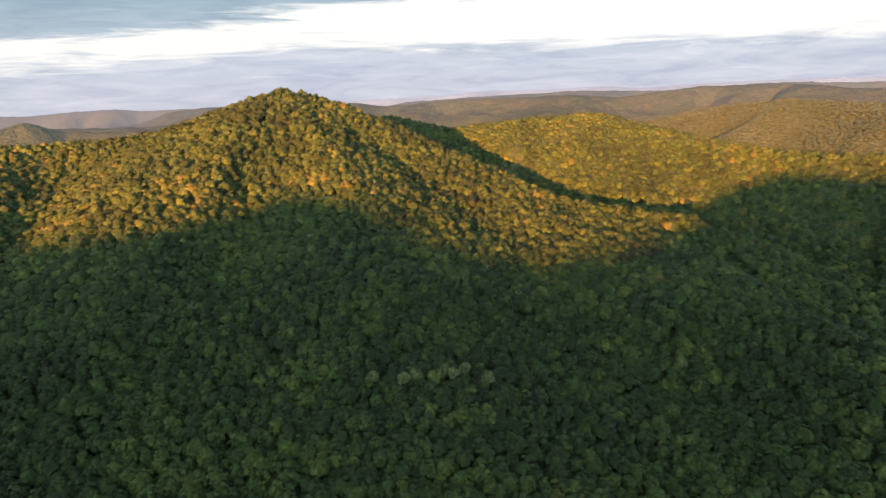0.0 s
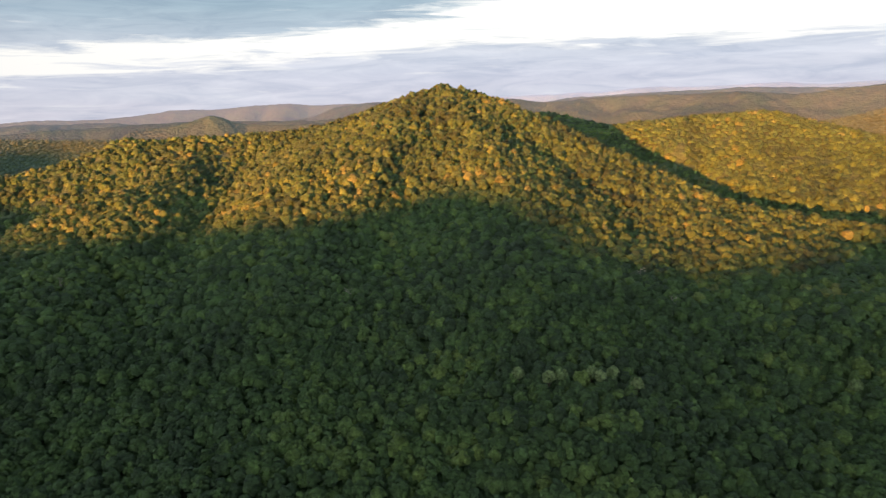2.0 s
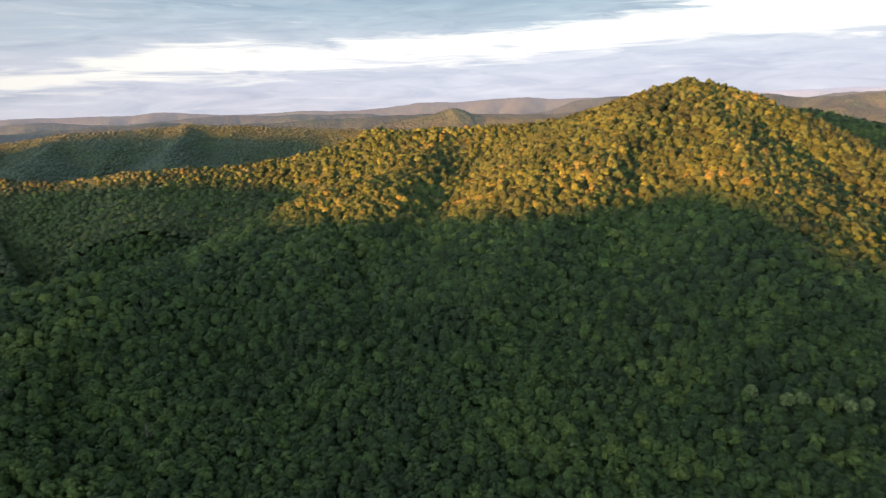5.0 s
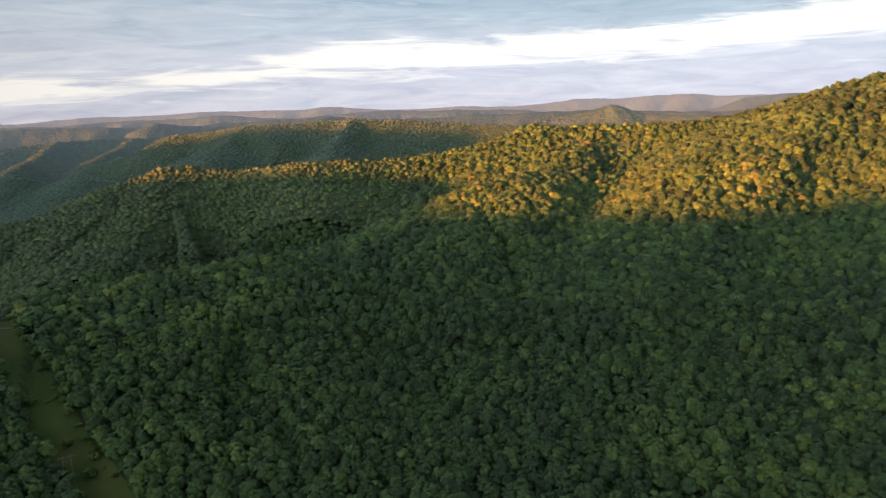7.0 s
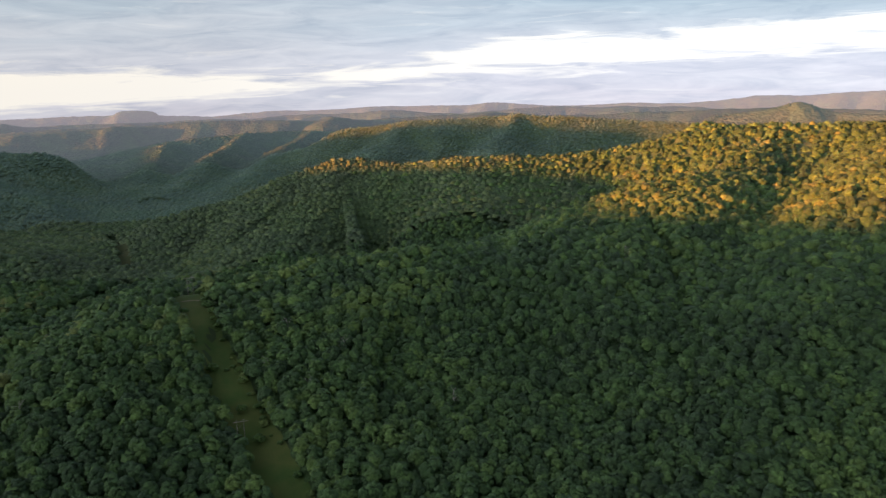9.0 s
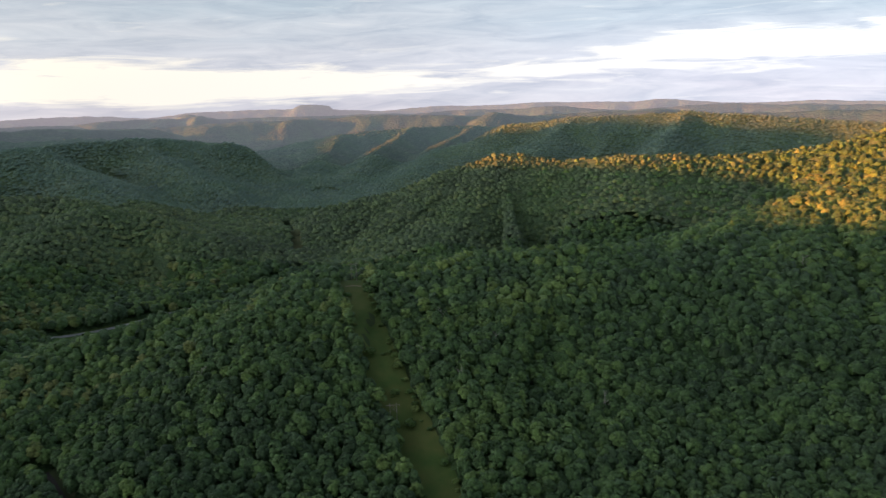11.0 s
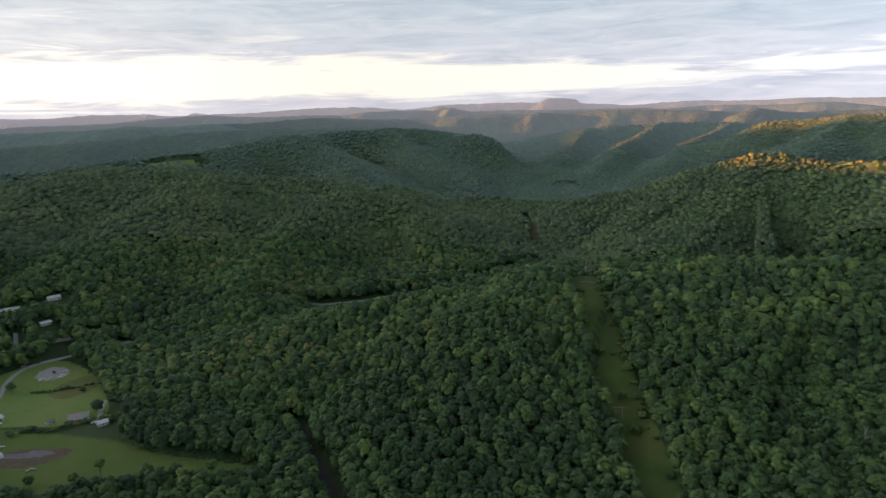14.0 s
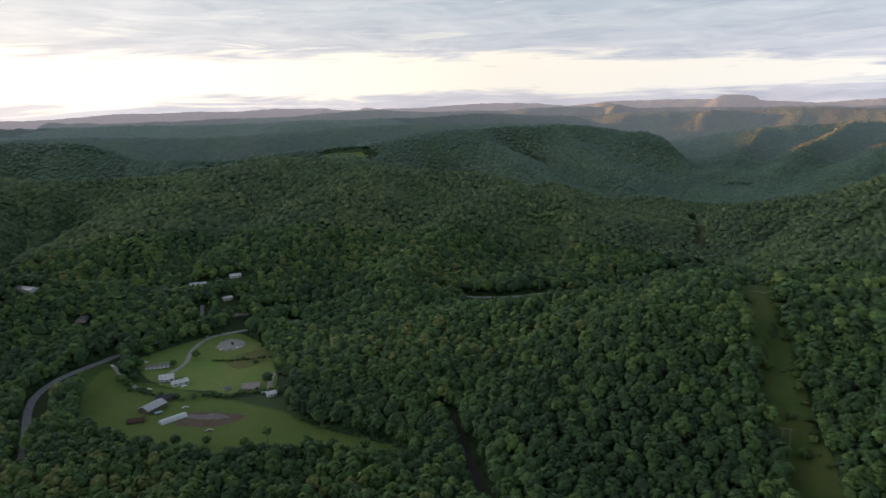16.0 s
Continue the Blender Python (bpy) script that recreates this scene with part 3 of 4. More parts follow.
def forest():
    rng = np.random.default_rng(5)
    dome, small = cap(6, [(0.72, 0.62), (1.0, 0.0)]), cap(6, [(0.92, 0.1)])
    near = stand(rng, 290, 520, 5.9, VIEW)
    dist = np.hypot(near[0], near[1])
    first = dist < np.sort(dist)[185]
    wood = crowns("near_woods", rng, 17, ball(1), tuple(q[~first] for q in near), LEAF, 1.5)
    tagged(wood, "dense green broadleaf woods on the near slopes", "woods", kind="stuff")
    # the hill and the peak; those of the ridges beyond take over gradually
    far = stand(rng, 520, 1040, 6.5, VIEW, 0.5)
    side, dist = np.degrees(np.arctan2(-far[0], far[1])), np.hypot(far[0], far[1])
    hill = dist < np.where(side < 45, 1010, 880)
    wood = crowns("hill_woods", rng, 8, ball(1), tuple(q[hill] for q in far), LEAF, 1.3)
    tagged(wood, "broadleaf woods over the hill, its peak and its spurs", "woods", kind="stuff")
    far = stand(rng, 876, 1320, 5.9, VIEW, 0.7)
    side, dist = np.degrees(np.arctan2(-far[0], far[1])), np.hypot(far[0], far[1])
    hill = dist < np.where(side < 45, 1006, 876)
    share = np.clip((64 - side) / 30, 0, 1)
    green = rng.uniform(0, 1, len(side)) < share
    wood = crowns("shoulder_woods", rng, 0, dome, tuple(q[green & ~hill] for q in far), LEAF, 1.0)
    tagged(wood, "broadleaf woods behind the peak and on its shoulder", "woods", kind="stuff")
    wood = crowns("ridge_woods", rng, 0, dome, tuple(q[~green & ~hill] for q in far), LEAF_RIDGE_HAZED, 1.0)
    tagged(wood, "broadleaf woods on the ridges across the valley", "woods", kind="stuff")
    wood = crowns("distant_woods", rng, 0, small, stand(rng, 1316, 2000, 7.0, VIEW, 0.9), LEAF_DISTANT_HAZED, 0.9)
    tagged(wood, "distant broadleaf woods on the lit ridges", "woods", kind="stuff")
    wood = crowns("ridge_top_woods", rng, 0, small, stand(rng, 2000, 2780, 8.0, (30, 92), 1.0), LEAF_LIT_CROWNS_HAZE, 0.85)
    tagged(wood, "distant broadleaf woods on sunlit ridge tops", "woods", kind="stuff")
    # added leaf sheets that fill the gaps between those crowns, lower towards the clearings
    for name, low, high, step, turn, lift, leaf, label in (("ridge_canopy", 886, 2000, 9.0, 0.3, 10.2, LEAF_FAR_GAP_SHADE, "added leaf sheet filling gaps in the woods across the valley"),
                                                           ("near_canopy", 286, 886, 5.0, 0.5, 6.0, LEAF_NEAR_GAP_SHADE, "added darker leaf sheet filling gaps between the near crowns")):
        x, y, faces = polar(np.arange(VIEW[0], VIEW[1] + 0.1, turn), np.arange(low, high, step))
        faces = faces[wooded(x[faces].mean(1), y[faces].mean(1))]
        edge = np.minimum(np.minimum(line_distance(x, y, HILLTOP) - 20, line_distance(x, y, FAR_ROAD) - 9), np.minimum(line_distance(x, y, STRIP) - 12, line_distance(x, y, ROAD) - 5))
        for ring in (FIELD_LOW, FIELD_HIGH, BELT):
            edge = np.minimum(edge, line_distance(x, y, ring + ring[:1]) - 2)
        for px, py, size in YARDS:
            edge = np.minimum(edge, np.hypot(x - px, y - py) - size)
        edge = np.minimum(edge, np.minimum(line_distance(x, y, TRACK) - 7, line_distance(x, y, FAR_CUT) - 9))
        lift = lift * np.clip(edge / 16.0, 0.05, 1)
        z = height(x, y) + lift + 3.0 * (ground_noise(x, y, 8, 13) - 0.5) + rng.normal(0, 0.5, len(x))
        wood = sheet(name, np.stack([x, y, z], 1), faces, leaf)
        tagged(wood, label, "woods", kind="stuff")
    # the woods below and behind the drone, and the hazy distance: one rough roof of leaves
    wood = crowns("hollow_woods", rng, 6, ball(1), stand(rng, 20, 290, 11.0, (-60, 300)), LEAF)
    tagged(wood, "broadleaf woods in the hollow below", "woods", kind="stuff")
    for bearings, radii, leaf in ((np.arange(-38, 12.1, 0.15), np.concatenate([np.arange(1985, 3320, 11), np.arange(3320, 4940, 24)]), LEAF_NORTH_HAZE),
                                  (np.arange(12, 138.1, 0.15), np.arange(1985, 2836, 10), LEAF_LIT_HAZE), (np.arange(12, 138.1, 0.15), np.arange(2828, 4940, 24), LEAF_WEST_HAZE),
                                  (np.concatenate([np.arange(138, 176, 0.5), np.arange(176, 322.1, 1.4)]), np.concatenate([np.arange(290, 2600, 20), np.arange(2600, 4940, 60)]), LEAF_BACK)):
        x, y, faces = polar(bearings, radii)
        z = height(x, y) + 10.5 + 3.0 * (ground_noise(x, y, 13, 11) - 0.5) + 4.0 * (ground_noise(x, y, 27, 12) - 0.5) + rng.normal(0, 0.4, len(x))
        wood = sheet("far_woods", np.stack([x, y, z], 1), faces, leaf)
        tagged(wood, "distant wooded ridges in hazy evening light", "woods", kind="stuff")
    return [q[first] for q in near]


NEAR = forest()


# ---- helpers for things ----
def part(name, bm, material, parent=None, label="", smooth=False):
    """Links a bmesh as one mesh object, under a thing or a part where one is given."""
    me = bpy.data.meshes.new(name)
    bm.to_mesh(me)
    bm.free()
    me.materials.append(material)
    if smooth:
        for p in me.polygons:
            p.use_smooth = True
    ob = new(name, me)
    ob.parent = parent
    return tagged(ob, label)


def thing(name, place, turn, label, category, group=""):
    """An Empty at a thing's base, on the ground."""
    ob = new(name)
    ob.empty_display_size = 0.5
    x, y = place
    ob.matrix_basis = pose(x, y, float(height([x], [y])[0]), 0, 0, turn)
    return tagged(ob, label, category, group)


def block(bm, x0, y0, z0, x1, y1, z1):
    v = [bm.verts.new(p) for p in ((x0, y0, z0), (x1, y0, z0), (x1, y1, z0), (x0, y1, z0), (x0, y0, z1), (x1, y0, z1), (x1, y1, z1), (x0, y1, z1))]
    for f in ((3, 2, 1, 0), (4, 5, 6, 7), (0, 1, 5, 4), (1, 2, 6, 5), (2, 3, 7, 6), (3, 0, 4, 7)):
        bm.faces.new([v[i] for i in f])
    return bm


def box(x0, y0, z0, x1, y1, z1, bevel=0.0):
    bm = block(bmesh.new(), x0, y0, z0, x1, y1, z1)
    if bevel:
        bmesh.ops.bevel(bm, geom=bm.edges[:], offset=bevel, segments=1, affect="EDGES")
    return bm


def tube(bm, a, b_, r0, r1, sides=7):
    """A tapered limb or pole from a to b."""
    a, b_ = Vector(a), Vector(b_)
    q = (b_ - a).to_track_quat("Z", "Y")
    rings = []
    for p, r in ((a, r0), (b_, r1)):
        rings.append([bm.verts.new(p + q @ Vector((math.cos(2 * math.pi * i / sides) * r, math.sin(2 * math.pi * i / sides) * r, 0))) for i in range(sides)])
    for i in range(sides):
        bm.faces.new((rings[0][i], rings[0][(i + 1) % sides], rings[1][(i + 1) % sides], rings[1][i]))
    bm.faces.new(rings[1])
    bm.faces.new(rings[0][::-1])
    return bm


def painted(name, colour, rough=0.5, metal=0.0, grain=0.18, scale=1.2):
    mat, k, bsdf = principled(name, rough, 0.4)
    place = k.add("ShaderNodeTexCoord").outputs["Object"]
    dirt = k.ramp(k.noise(place, scale, 5.0, 0.65), [(0.3, 1.0 - grain * 1.6), (0.65, 1.0)])
    fine = k.ramp(k.noise(place, scale * 9, 3.0), [(0.3, 1.0 - grain), (0.7, 1.0)])
    k.link(k.mix(1.0, k.mix(1.0, colour, dirt, "MULTIPLY"), fine, "MULTIPLY"), bsdf.inputs["Base Color"])
    bsdf.inputs["Metallic"].default_value = metal
    return mat


def sheeted(name, colour, rough=0.38, metal=0.5, pitch=9.0):
    """Ribbed sheet metal, weathered."""
    mat, k, bsdf = principled(name, rough, 0.5)
    place = k.add("ShaderNodeTexCoord").outputs["Object"]
    wave = k.add("ShaderNodeTexWave")
    wave.inputs["Scale"].default_value = pitch
    k.link(place, wave.inputs["Vector"])
    stain = k.ramp(k.noise(place, 0.7, 5.0, 0.65), [(0.3, 0.62), (0.65, 1.0)])
    k.link(k.mix(1.0, colour, stain, "MULTIPLY"), bsdf.inputs["Base Color"])
    bsdf.inputs["Metallic"].default_value = metal
    bumped(k, bsdf, wave.outputs["Fac"], 0.6, 0.03)
    return mat


WHITE = painted("white_siding", (0.76, 0.76, 0.74), 0.55)
CREAM = painted("cream_siding", (0.55, 0.50, 0.42), 0.6)
WOOD = painted("weathered_boards", (0.20, 0.16, 0.13), 0.8, grain=0.35)
RUST = painted("rusty_sheet", (0.16, 0.075, 0.055), 0.7, grain=0.5)
ZINC = sheeted("galvanised_sheet", (0.55, 0.57, 0.60))
PALE_ROOF = sheeted("pale_roof_sheet", (0.72, 0.74, 0.76), 0.35, 0.2)
DARK_ROOF = painted("dark_shingles", (0.065, 0.068, 0.085), 0.8, grain=0.3, scale=3)
GREY_ROOF = painted("grey_shingles", (0.26, 0.25, 0.25), 0.8, grain=0.3, scale=3)
TAN_ROOF = painted("tan_shingles", (0.42, 0.37, 0.34), 0.8, grain=0.25, scale=3)
PLASTIC = painted("milky_film", (0.72, 0.74, 0.75), 0.35, grain=0.12)
TEAL = painted("teal_tarp", (0.30, 0.50, 0.52), 0.6)
GLASS = painted("window_glass", (0.03, 0.035, 0.04), 0.08, grain=0.05)
RUBBER = painted("tyre_rubber", (0.02, 0.02, 0.02), 0.85)
STEEL = painted("dull_steel", (0.35, 0.35, 0.36), 0.4, 0.8)
POLE_WOOD = painted("grey_pole_wood", (0.34, 0.31, 0.27), 0.85, grain=0.3)
CLAY = painted("brown_insulator", (0.10, 0.05, 0.035), 0.3)
GRASS = earthy("pasture_grass", (0.092, 0.144, 0.034), (0.128, 0.160, 0.040), (0.074, 0.120, 0.030), 0.03, bump=0.12)
MOWN = earthy("mown_grass", (0.142, 0.226, 0.056), (0.206, 0.232, 0.076), (0.112, 0.190, 0.046), 0.025, bump=0.10)
ROUGH_GRASS = earthy("rough_grass", (0.056, 0.106, 0.026), (0.098, 0.136, 0.034), (0.046, 0.090, 0.022), 0.045, bump=0.5)
STRIP_GRASS = earthy("strip_grass", (0.060, 0.108, 0.028), (0.116, 0.132, 0.042), (0.084, 0.134, 0.032), 0.055, bump=0.5)
CUT_GRASS = earthy("cut_grass", (0.090, 0.116, 0.050), (0.120, 0.124, 0.060), (0.074, 0.104, 0.042), 0.05, bump=0.4)
MULCH = earthy("grey_mulch", (0.20, 0.20, 0.21), (0.16, 0.15, 0.15), (0.12, 0.10, 0.085), 0.25)
BANK = earthy("bare_bank", (0.24, 0.20, 0.13), (0.19, 0.17, 0.10), (0.28, 0.24, 0.17), 0.2)
LEAF_SCRUB = foliage("leaves_scrub", "object", [(0.0, (0.052, 0.100, 0.030)), (0.6, (0.090, 0.140, 0.036)), (1.0, (0.130, 0.160, 0.048))])
SOIL = earthy("tilled_soil", (0.125, 0.095, 0.066), (0.095, 0.070, 0.050), (0.15, 0.115, 0.08), 0.12, bump=0.2)
DRY_GRASS = earthy("dry_grass", (0.16, 0.16, 0.06), (0.13, 0.15, 0.05), (0.10, 0.12, 0.04), 0.09)
ASPHALT = earthy("old_asphalt", (0.27, 0.27, 0.275), (0.32, 0.32, 0.32), (0.22, 0.22, 0.225), 0.15, rough=0.5, bump=0.02)
GRAVEL = earthy("pale_gravel", (0.34, 0.33, 0.31), (0.28, 0.27, 0.25), (0.40, 0.39, 0.37), 0.2, bump=0.05)
DIRT = earthy("dark_track", (0.052, 0.050, 0.050), (0.068, 0.064, 0.060), (0.04, 0.04, 0.04), 0.2, bump=0.05)


# ---- fields, roads and the cut strip ----
def rounded(ring, times=2):
    for _ in range(times):
        ring = [((1 - s) * a[0] + s * b_[0], (1 - s) * a[1] + s * b_[1]) for a, b_ in zip(ring, ring[1:] + ring[:1]) for s in (0.25, 0.75)]
    return ring


def meadow(name, ring, lift, material, label, category):
    """Grass or soil within a closed line, laid over the ground."""
    ring = rounded(ring)
    xs, ys = [p[0] for p in ring], [p[1] for p in ring]
    step = 2.0
    gx, gy = np.meshgrid(np.arange(min(xs) - step, max(xs) + step, step), np.arange(min(ys) - step, max(ys) + step, step))
    n = gx.shape[1]
    i = (np.arange(gx.shape[0] - 1)[:, None] * n + np.arange(n - 1)).ravel()
    quads = np.stack([i, i + 1, i + n + 1, i + n], 1)
    x, y = gx.ravel(), gy.ravel()
    x = x + (ground_noise(x, y, 5, 21) - 0.5) * 2.2
    y = y + (ground_noise(x, y, 5, 22) - 0.5) * 2.2
    quads = quads[inside(x[quads].mean(1), y[quads].mean(1), ring)]
    used, back = np.unique(quads, return_inverse=True)
    x, y = x[used], y[used]
    ob = sheet(name, np.stack([x, y, height(x, y) + lift], 1), back.reshape(-1, 4), material)
    return tagged(ob, label, category, kind="structure")


def smoothed(line, step=5.0):
    """Points every few metres along a gently rounded line."""
    p = np.array(line, float)
    for _ in range(3):
        p = np.concatenate([p[:1], np.stack([0.75 * p[:-1] + 0.25 * p[1:], 0.25 * p[:-1] + 0.75 * p[1:]], 1).reshape(-1, 2), p[-1:]])
    run = np.concatenate([[0], np.cumsum(np.hypot(*np.diff(p, axis=0).T))])
    s = np.arange(0, run[-1], step)
    return np.stack([np.interp(s, run, p[:, 0]), np.interp(s, run, p[:, 1])], 1)


def ribbon(name, line, width, lift, material, label, category, ragged=0.0, across=5):
    """A road, drive or strip that follows the ground."""
    rng = np.random.default_rng(3)
    p = smoothed(line)
    d = np.gradient(p, axis=0)
    d /= np.hypot(*d.T)[:, None]
    side = np.stack([-d[:, 1], d[:, 0]], 1)
    w = np.linspace(-0.5, 0.5, across)
    half = width * (1 + ragged * (rng.uniform(-1, 1, len(p))))
    pts = p[:, None] + side[:, None] * (w[None, :, None] * half[:, None, None])
    x, y = pts[..., 0].ravel(), pts[..., 1].ravel()
    i = (np.arange(len(p) - 1)[:, None] * across + np.arange(across - 1)).ravel()
    ob = sheet(name, np.stack([x, y, height(x, y) + lift], 1), np.stack([i, i + across, i + across + 1, i + 1], 1), material)
    return tagged(ob, label, category, kind="structure")


meadow("field_margin", [(-446 + 1.16 * (x + 446), -235 + 1.10 * (y + 235)) for x, y in FIELD_LOW], 0.14, ROUGH_GRASS, "rough grassy margin round the pasture", "field")
meadow("pasture", FIELD_LOW, 0.30, GRASS, "green pasture on the valley floor", "field")
meadow("mown_meadow", FIELD_HIGH, 0.34, MOWN, "bright mown meadow round the farmhouses", "field")
meadow("garden_plot", [(-424, -272), (-446, -272), (-448, -245), (-446, -218), (-424, -236)], 0.42, SOIL, "brown tilled garden plot beside the polytunnel", "field")
meadow("mulched_bed", [(-436, -268), (-442, -268), (-446, -240), (-440, -232), (-436, -244)], 0.52, MULCH, "grey mulched bed in the tilled plot", "field")
meadow("hay_patch", [(-540, -290), (-575, -268), (-565, -245), (-520, -262)], 0.44, DRY_GRASS, "yellowish dry grass patch in the meadow", "field")
ribbon("cut_strip", STRIP, 26, 0.45, STRIP_GRASS, "grassy power-line cut through the woods", "strip", 0.06, 9)
ribbon("bare_bank", [spot(74.9, 566), spot(75.7, 572), spot(76.7, 569)], 3.2, 0.7, BANK, "bare tan soil bank at the crest of the cut", "bank", 0.3)
ribbon("far_cut", FAR_CUT, 15, 0.45, CUT_GRASS, "grassy power-line cut on the far slope", "strip", 0.06, 9)
ribbon("road_verge", ROAD[13:], 24, 0.3, ROUGH_GRASS, "rough grassy verge along the valley road", "verge", 0.15)
ribbon("valley_road", ROAD, 5.8, 0.5, ASPHALT, "grey asphalt valley road", "road")
ribbon("woodland_track", TRACK, 5.0, 0.4, DIRT, "dark track through the trees", "track")
ribbon("farm_drive", [(-505, -367), (-488, -347), (-474, -324), (-466, -305)], 3.4, 0.5, GRAVEL, "pale gravel farm drive", "drive")
ribbon("meadow_drive", [(-505, -318), (-527, -314), (-554, -324), (-581, -322), (-598, -301), (-611, -288), (-640, -270)], 3.6, 0.52, GRAVEL, "pale gravel drive across the meadow", "drive")
ribbon("lane", [(-581, -322), (-600, -337), (-625, -349), (-660, -365)], 3.6, 0.5, GRAVEL, "pale gravel lane to the houses beyond", "drive")
ribbon("house_drive", [(-488, -224), (-509, -232), (-525, -233)], 4.0, 0.5, GRAVEL, "short gravel drive beside the bungalow", "drive")
ribbon("far_verge", FAR_ROAD, 26, 1.2, MOWN, "grassy verge beside the far bend of the road", "verge", 0.1)
ribbon("far_road", FAR_ROAD, 13, 1.9, GRAVEL, "pale bend of the road far down the valley", "road")
ribbon("hilltop_meadow", HILLTOP, 52, 1.0, MOWN, "bright grassy clearing on the wooded hilltop", "field")


# ---- buildings ----
def gable(bm, length, width, low, high, over=0.4, thick=0.18):
    """Two roof slabs over a ridge along x."""
    for s in (-1, 1):
        v = []
        for x in (-length / 2 - over, length / 2 + over):
            v.append([bm.verts.new(p) for p in ((x, 0, high), (x, s * (width / 2 + over), low - over * (high - low) / (width / 2)),
                                                (x, s * (width / 2 + over), low - over * (high - low) / (width / 2) - thick), (x, 0, high - thick))])
        a, b_ = v
        for f in ((a[0], a[1], b_[1], b_[0]), (a[3], b_[3], b_[2], a[2]), (a[1], a[2], b_[2], b_[1]), (a[0], a[3], a[2], a[1]), (b_[0], b_[1], b_[2], b_[3])):
            bm.faces.new(f)
    bmesh.ops.recalc_face_normals(bm, faces=bm.faces[:])
    return bm


def building(name, place, turn, length, width, low, high, walls, roof, label, windows=3, category="house", porch=False, chimney=False):
    home = thing(name, place, turn, label, category)
    bm = bmesh.new()
    l, w = length / 2, width / 2
    prof = [(-w, 0), (w, 0), (w, low), (0, high - 0.2), (-w, low)]
    ends = [[bm.verts.new((x, y, z)) for y, z in prof] for x in (-l, l)]
    bm.faces.new(ends[0][::-1])
    bm.faces.new(ends[1])
    for i in range(5):
        bm.faces.new((ends[0][i], ends[0][(i + 1) % 5], ends[1][(i + 1) % 5], ends[1][i]))
    bmesh.ops.recalc_face_normals(bm, faces=bm.faces[:])
    part("wall", bm, walls, home)
    part("roof", gable(bmesh.new(), length, width, low, high), roof, home)
    for s in (-1, 1):
        for i in range(windows):
            x = -l + (i + 0.6) * length / (windows + 0.2)
            frame_ob = part("window", box(x - 0.55, s * w - 0.04, 0.95, x + 0.55, s * w + 0.04, 2.05), WHITE, home)
            part("pane", box(x - 0.46, s * (w + 0.03) - 0.03, 1.04, x + 0.46, s * (w + 0.03) + 0.03, 1.96), GLASS, frame_ob)
    door = part("door", box(l * 0.72 - 0.45, -w - 0.05, 0.1, l * 0.72 + 0.45, -w + 0.03, 2.1), walls if walls is WOOD else GREY_ROOF, home)
    part("handle", box(l * 0.72 + 0.3, -w - 0.1, 1.0, l * 0.72 + 0.36, -w - 0.04, 1.1), STEEL, door)
    if porch:
        part("porch_roof", box(-l * 0.5, -w - 2.4, low - 0.35, l * 0.5, -w - 0.3, low - 0.2), roof, home)
        for x in (-l * 0.48, 0, l * 0.48):
            part("post", box(x - 0.06, -w - 2.3, 0, x + 0.06, -w - 2.18, low - 0.35), WHITE, home)
        part("deck", box(-l * 0.5, -w - 2.4, 0.0, l * 0.5, -w - 0.02, 0.3), WOOD, home)
    if chimney:
        part("chimney", box(-l * 0.4, 0.3, high - 0.9, -l * 0.4 + 0.6, 0.9, high + 0.8), GREY_ROOF, home)
    return home


def polytunnel(place, turn, length, width):
    tunnel = thing("polytunnel", place, turn, "long white film polytunnel beside the garden plot", "polytunnel")
    bm = bmesh.new()
    sides, rows = 12, []
    for x in (-length / 2, length / 2):
        rows.append([bm.verts.new((x, math.cos(math.pi * i / sides) * width / 2, math.sin(math.pi * i / sides) * width * 0.46 + 0.02)) for i in range(sides + 1)])
    for i in range(sides):
        bm.faces.new((rows[0][i], rows[0][i + 1], rows[1][i + 1], rows[1][i]))
    bm.faces.new(rows[0])
    bm.faces.new(rows[1][::-1])
    bmesh.ops.recalc_face_normals(bm, faces=bm.faces[:])
    part("cover", bm, PLASTIC, tunnel)
    hoop_mesh = None
    for j in range(11):
        x = -length / 2 + length * j / 10
        bm = bmesh.new()
        for i in range(sides):
            a, c = math.pi * i / sides, math.pi * (i + 1) / sides
            tube(bm, (0, math.cos(a) * (width / 2 + .04), math.sin(a) * (width * .46 + .04)), (0, math.cos(c) * (width / 2 + .04), math.sin(c) * (width * .46 + .04)), 0.05, 0.05, 4)
        hoop = part("hoop", bm, STEEL, tunnel)
        hoop.location.x = x
    part("door", box(length / 2 - 0.02, -0.9, 0.0, length / 2 + 0.06, 0.9, 2.1), WOOD, tunnel)


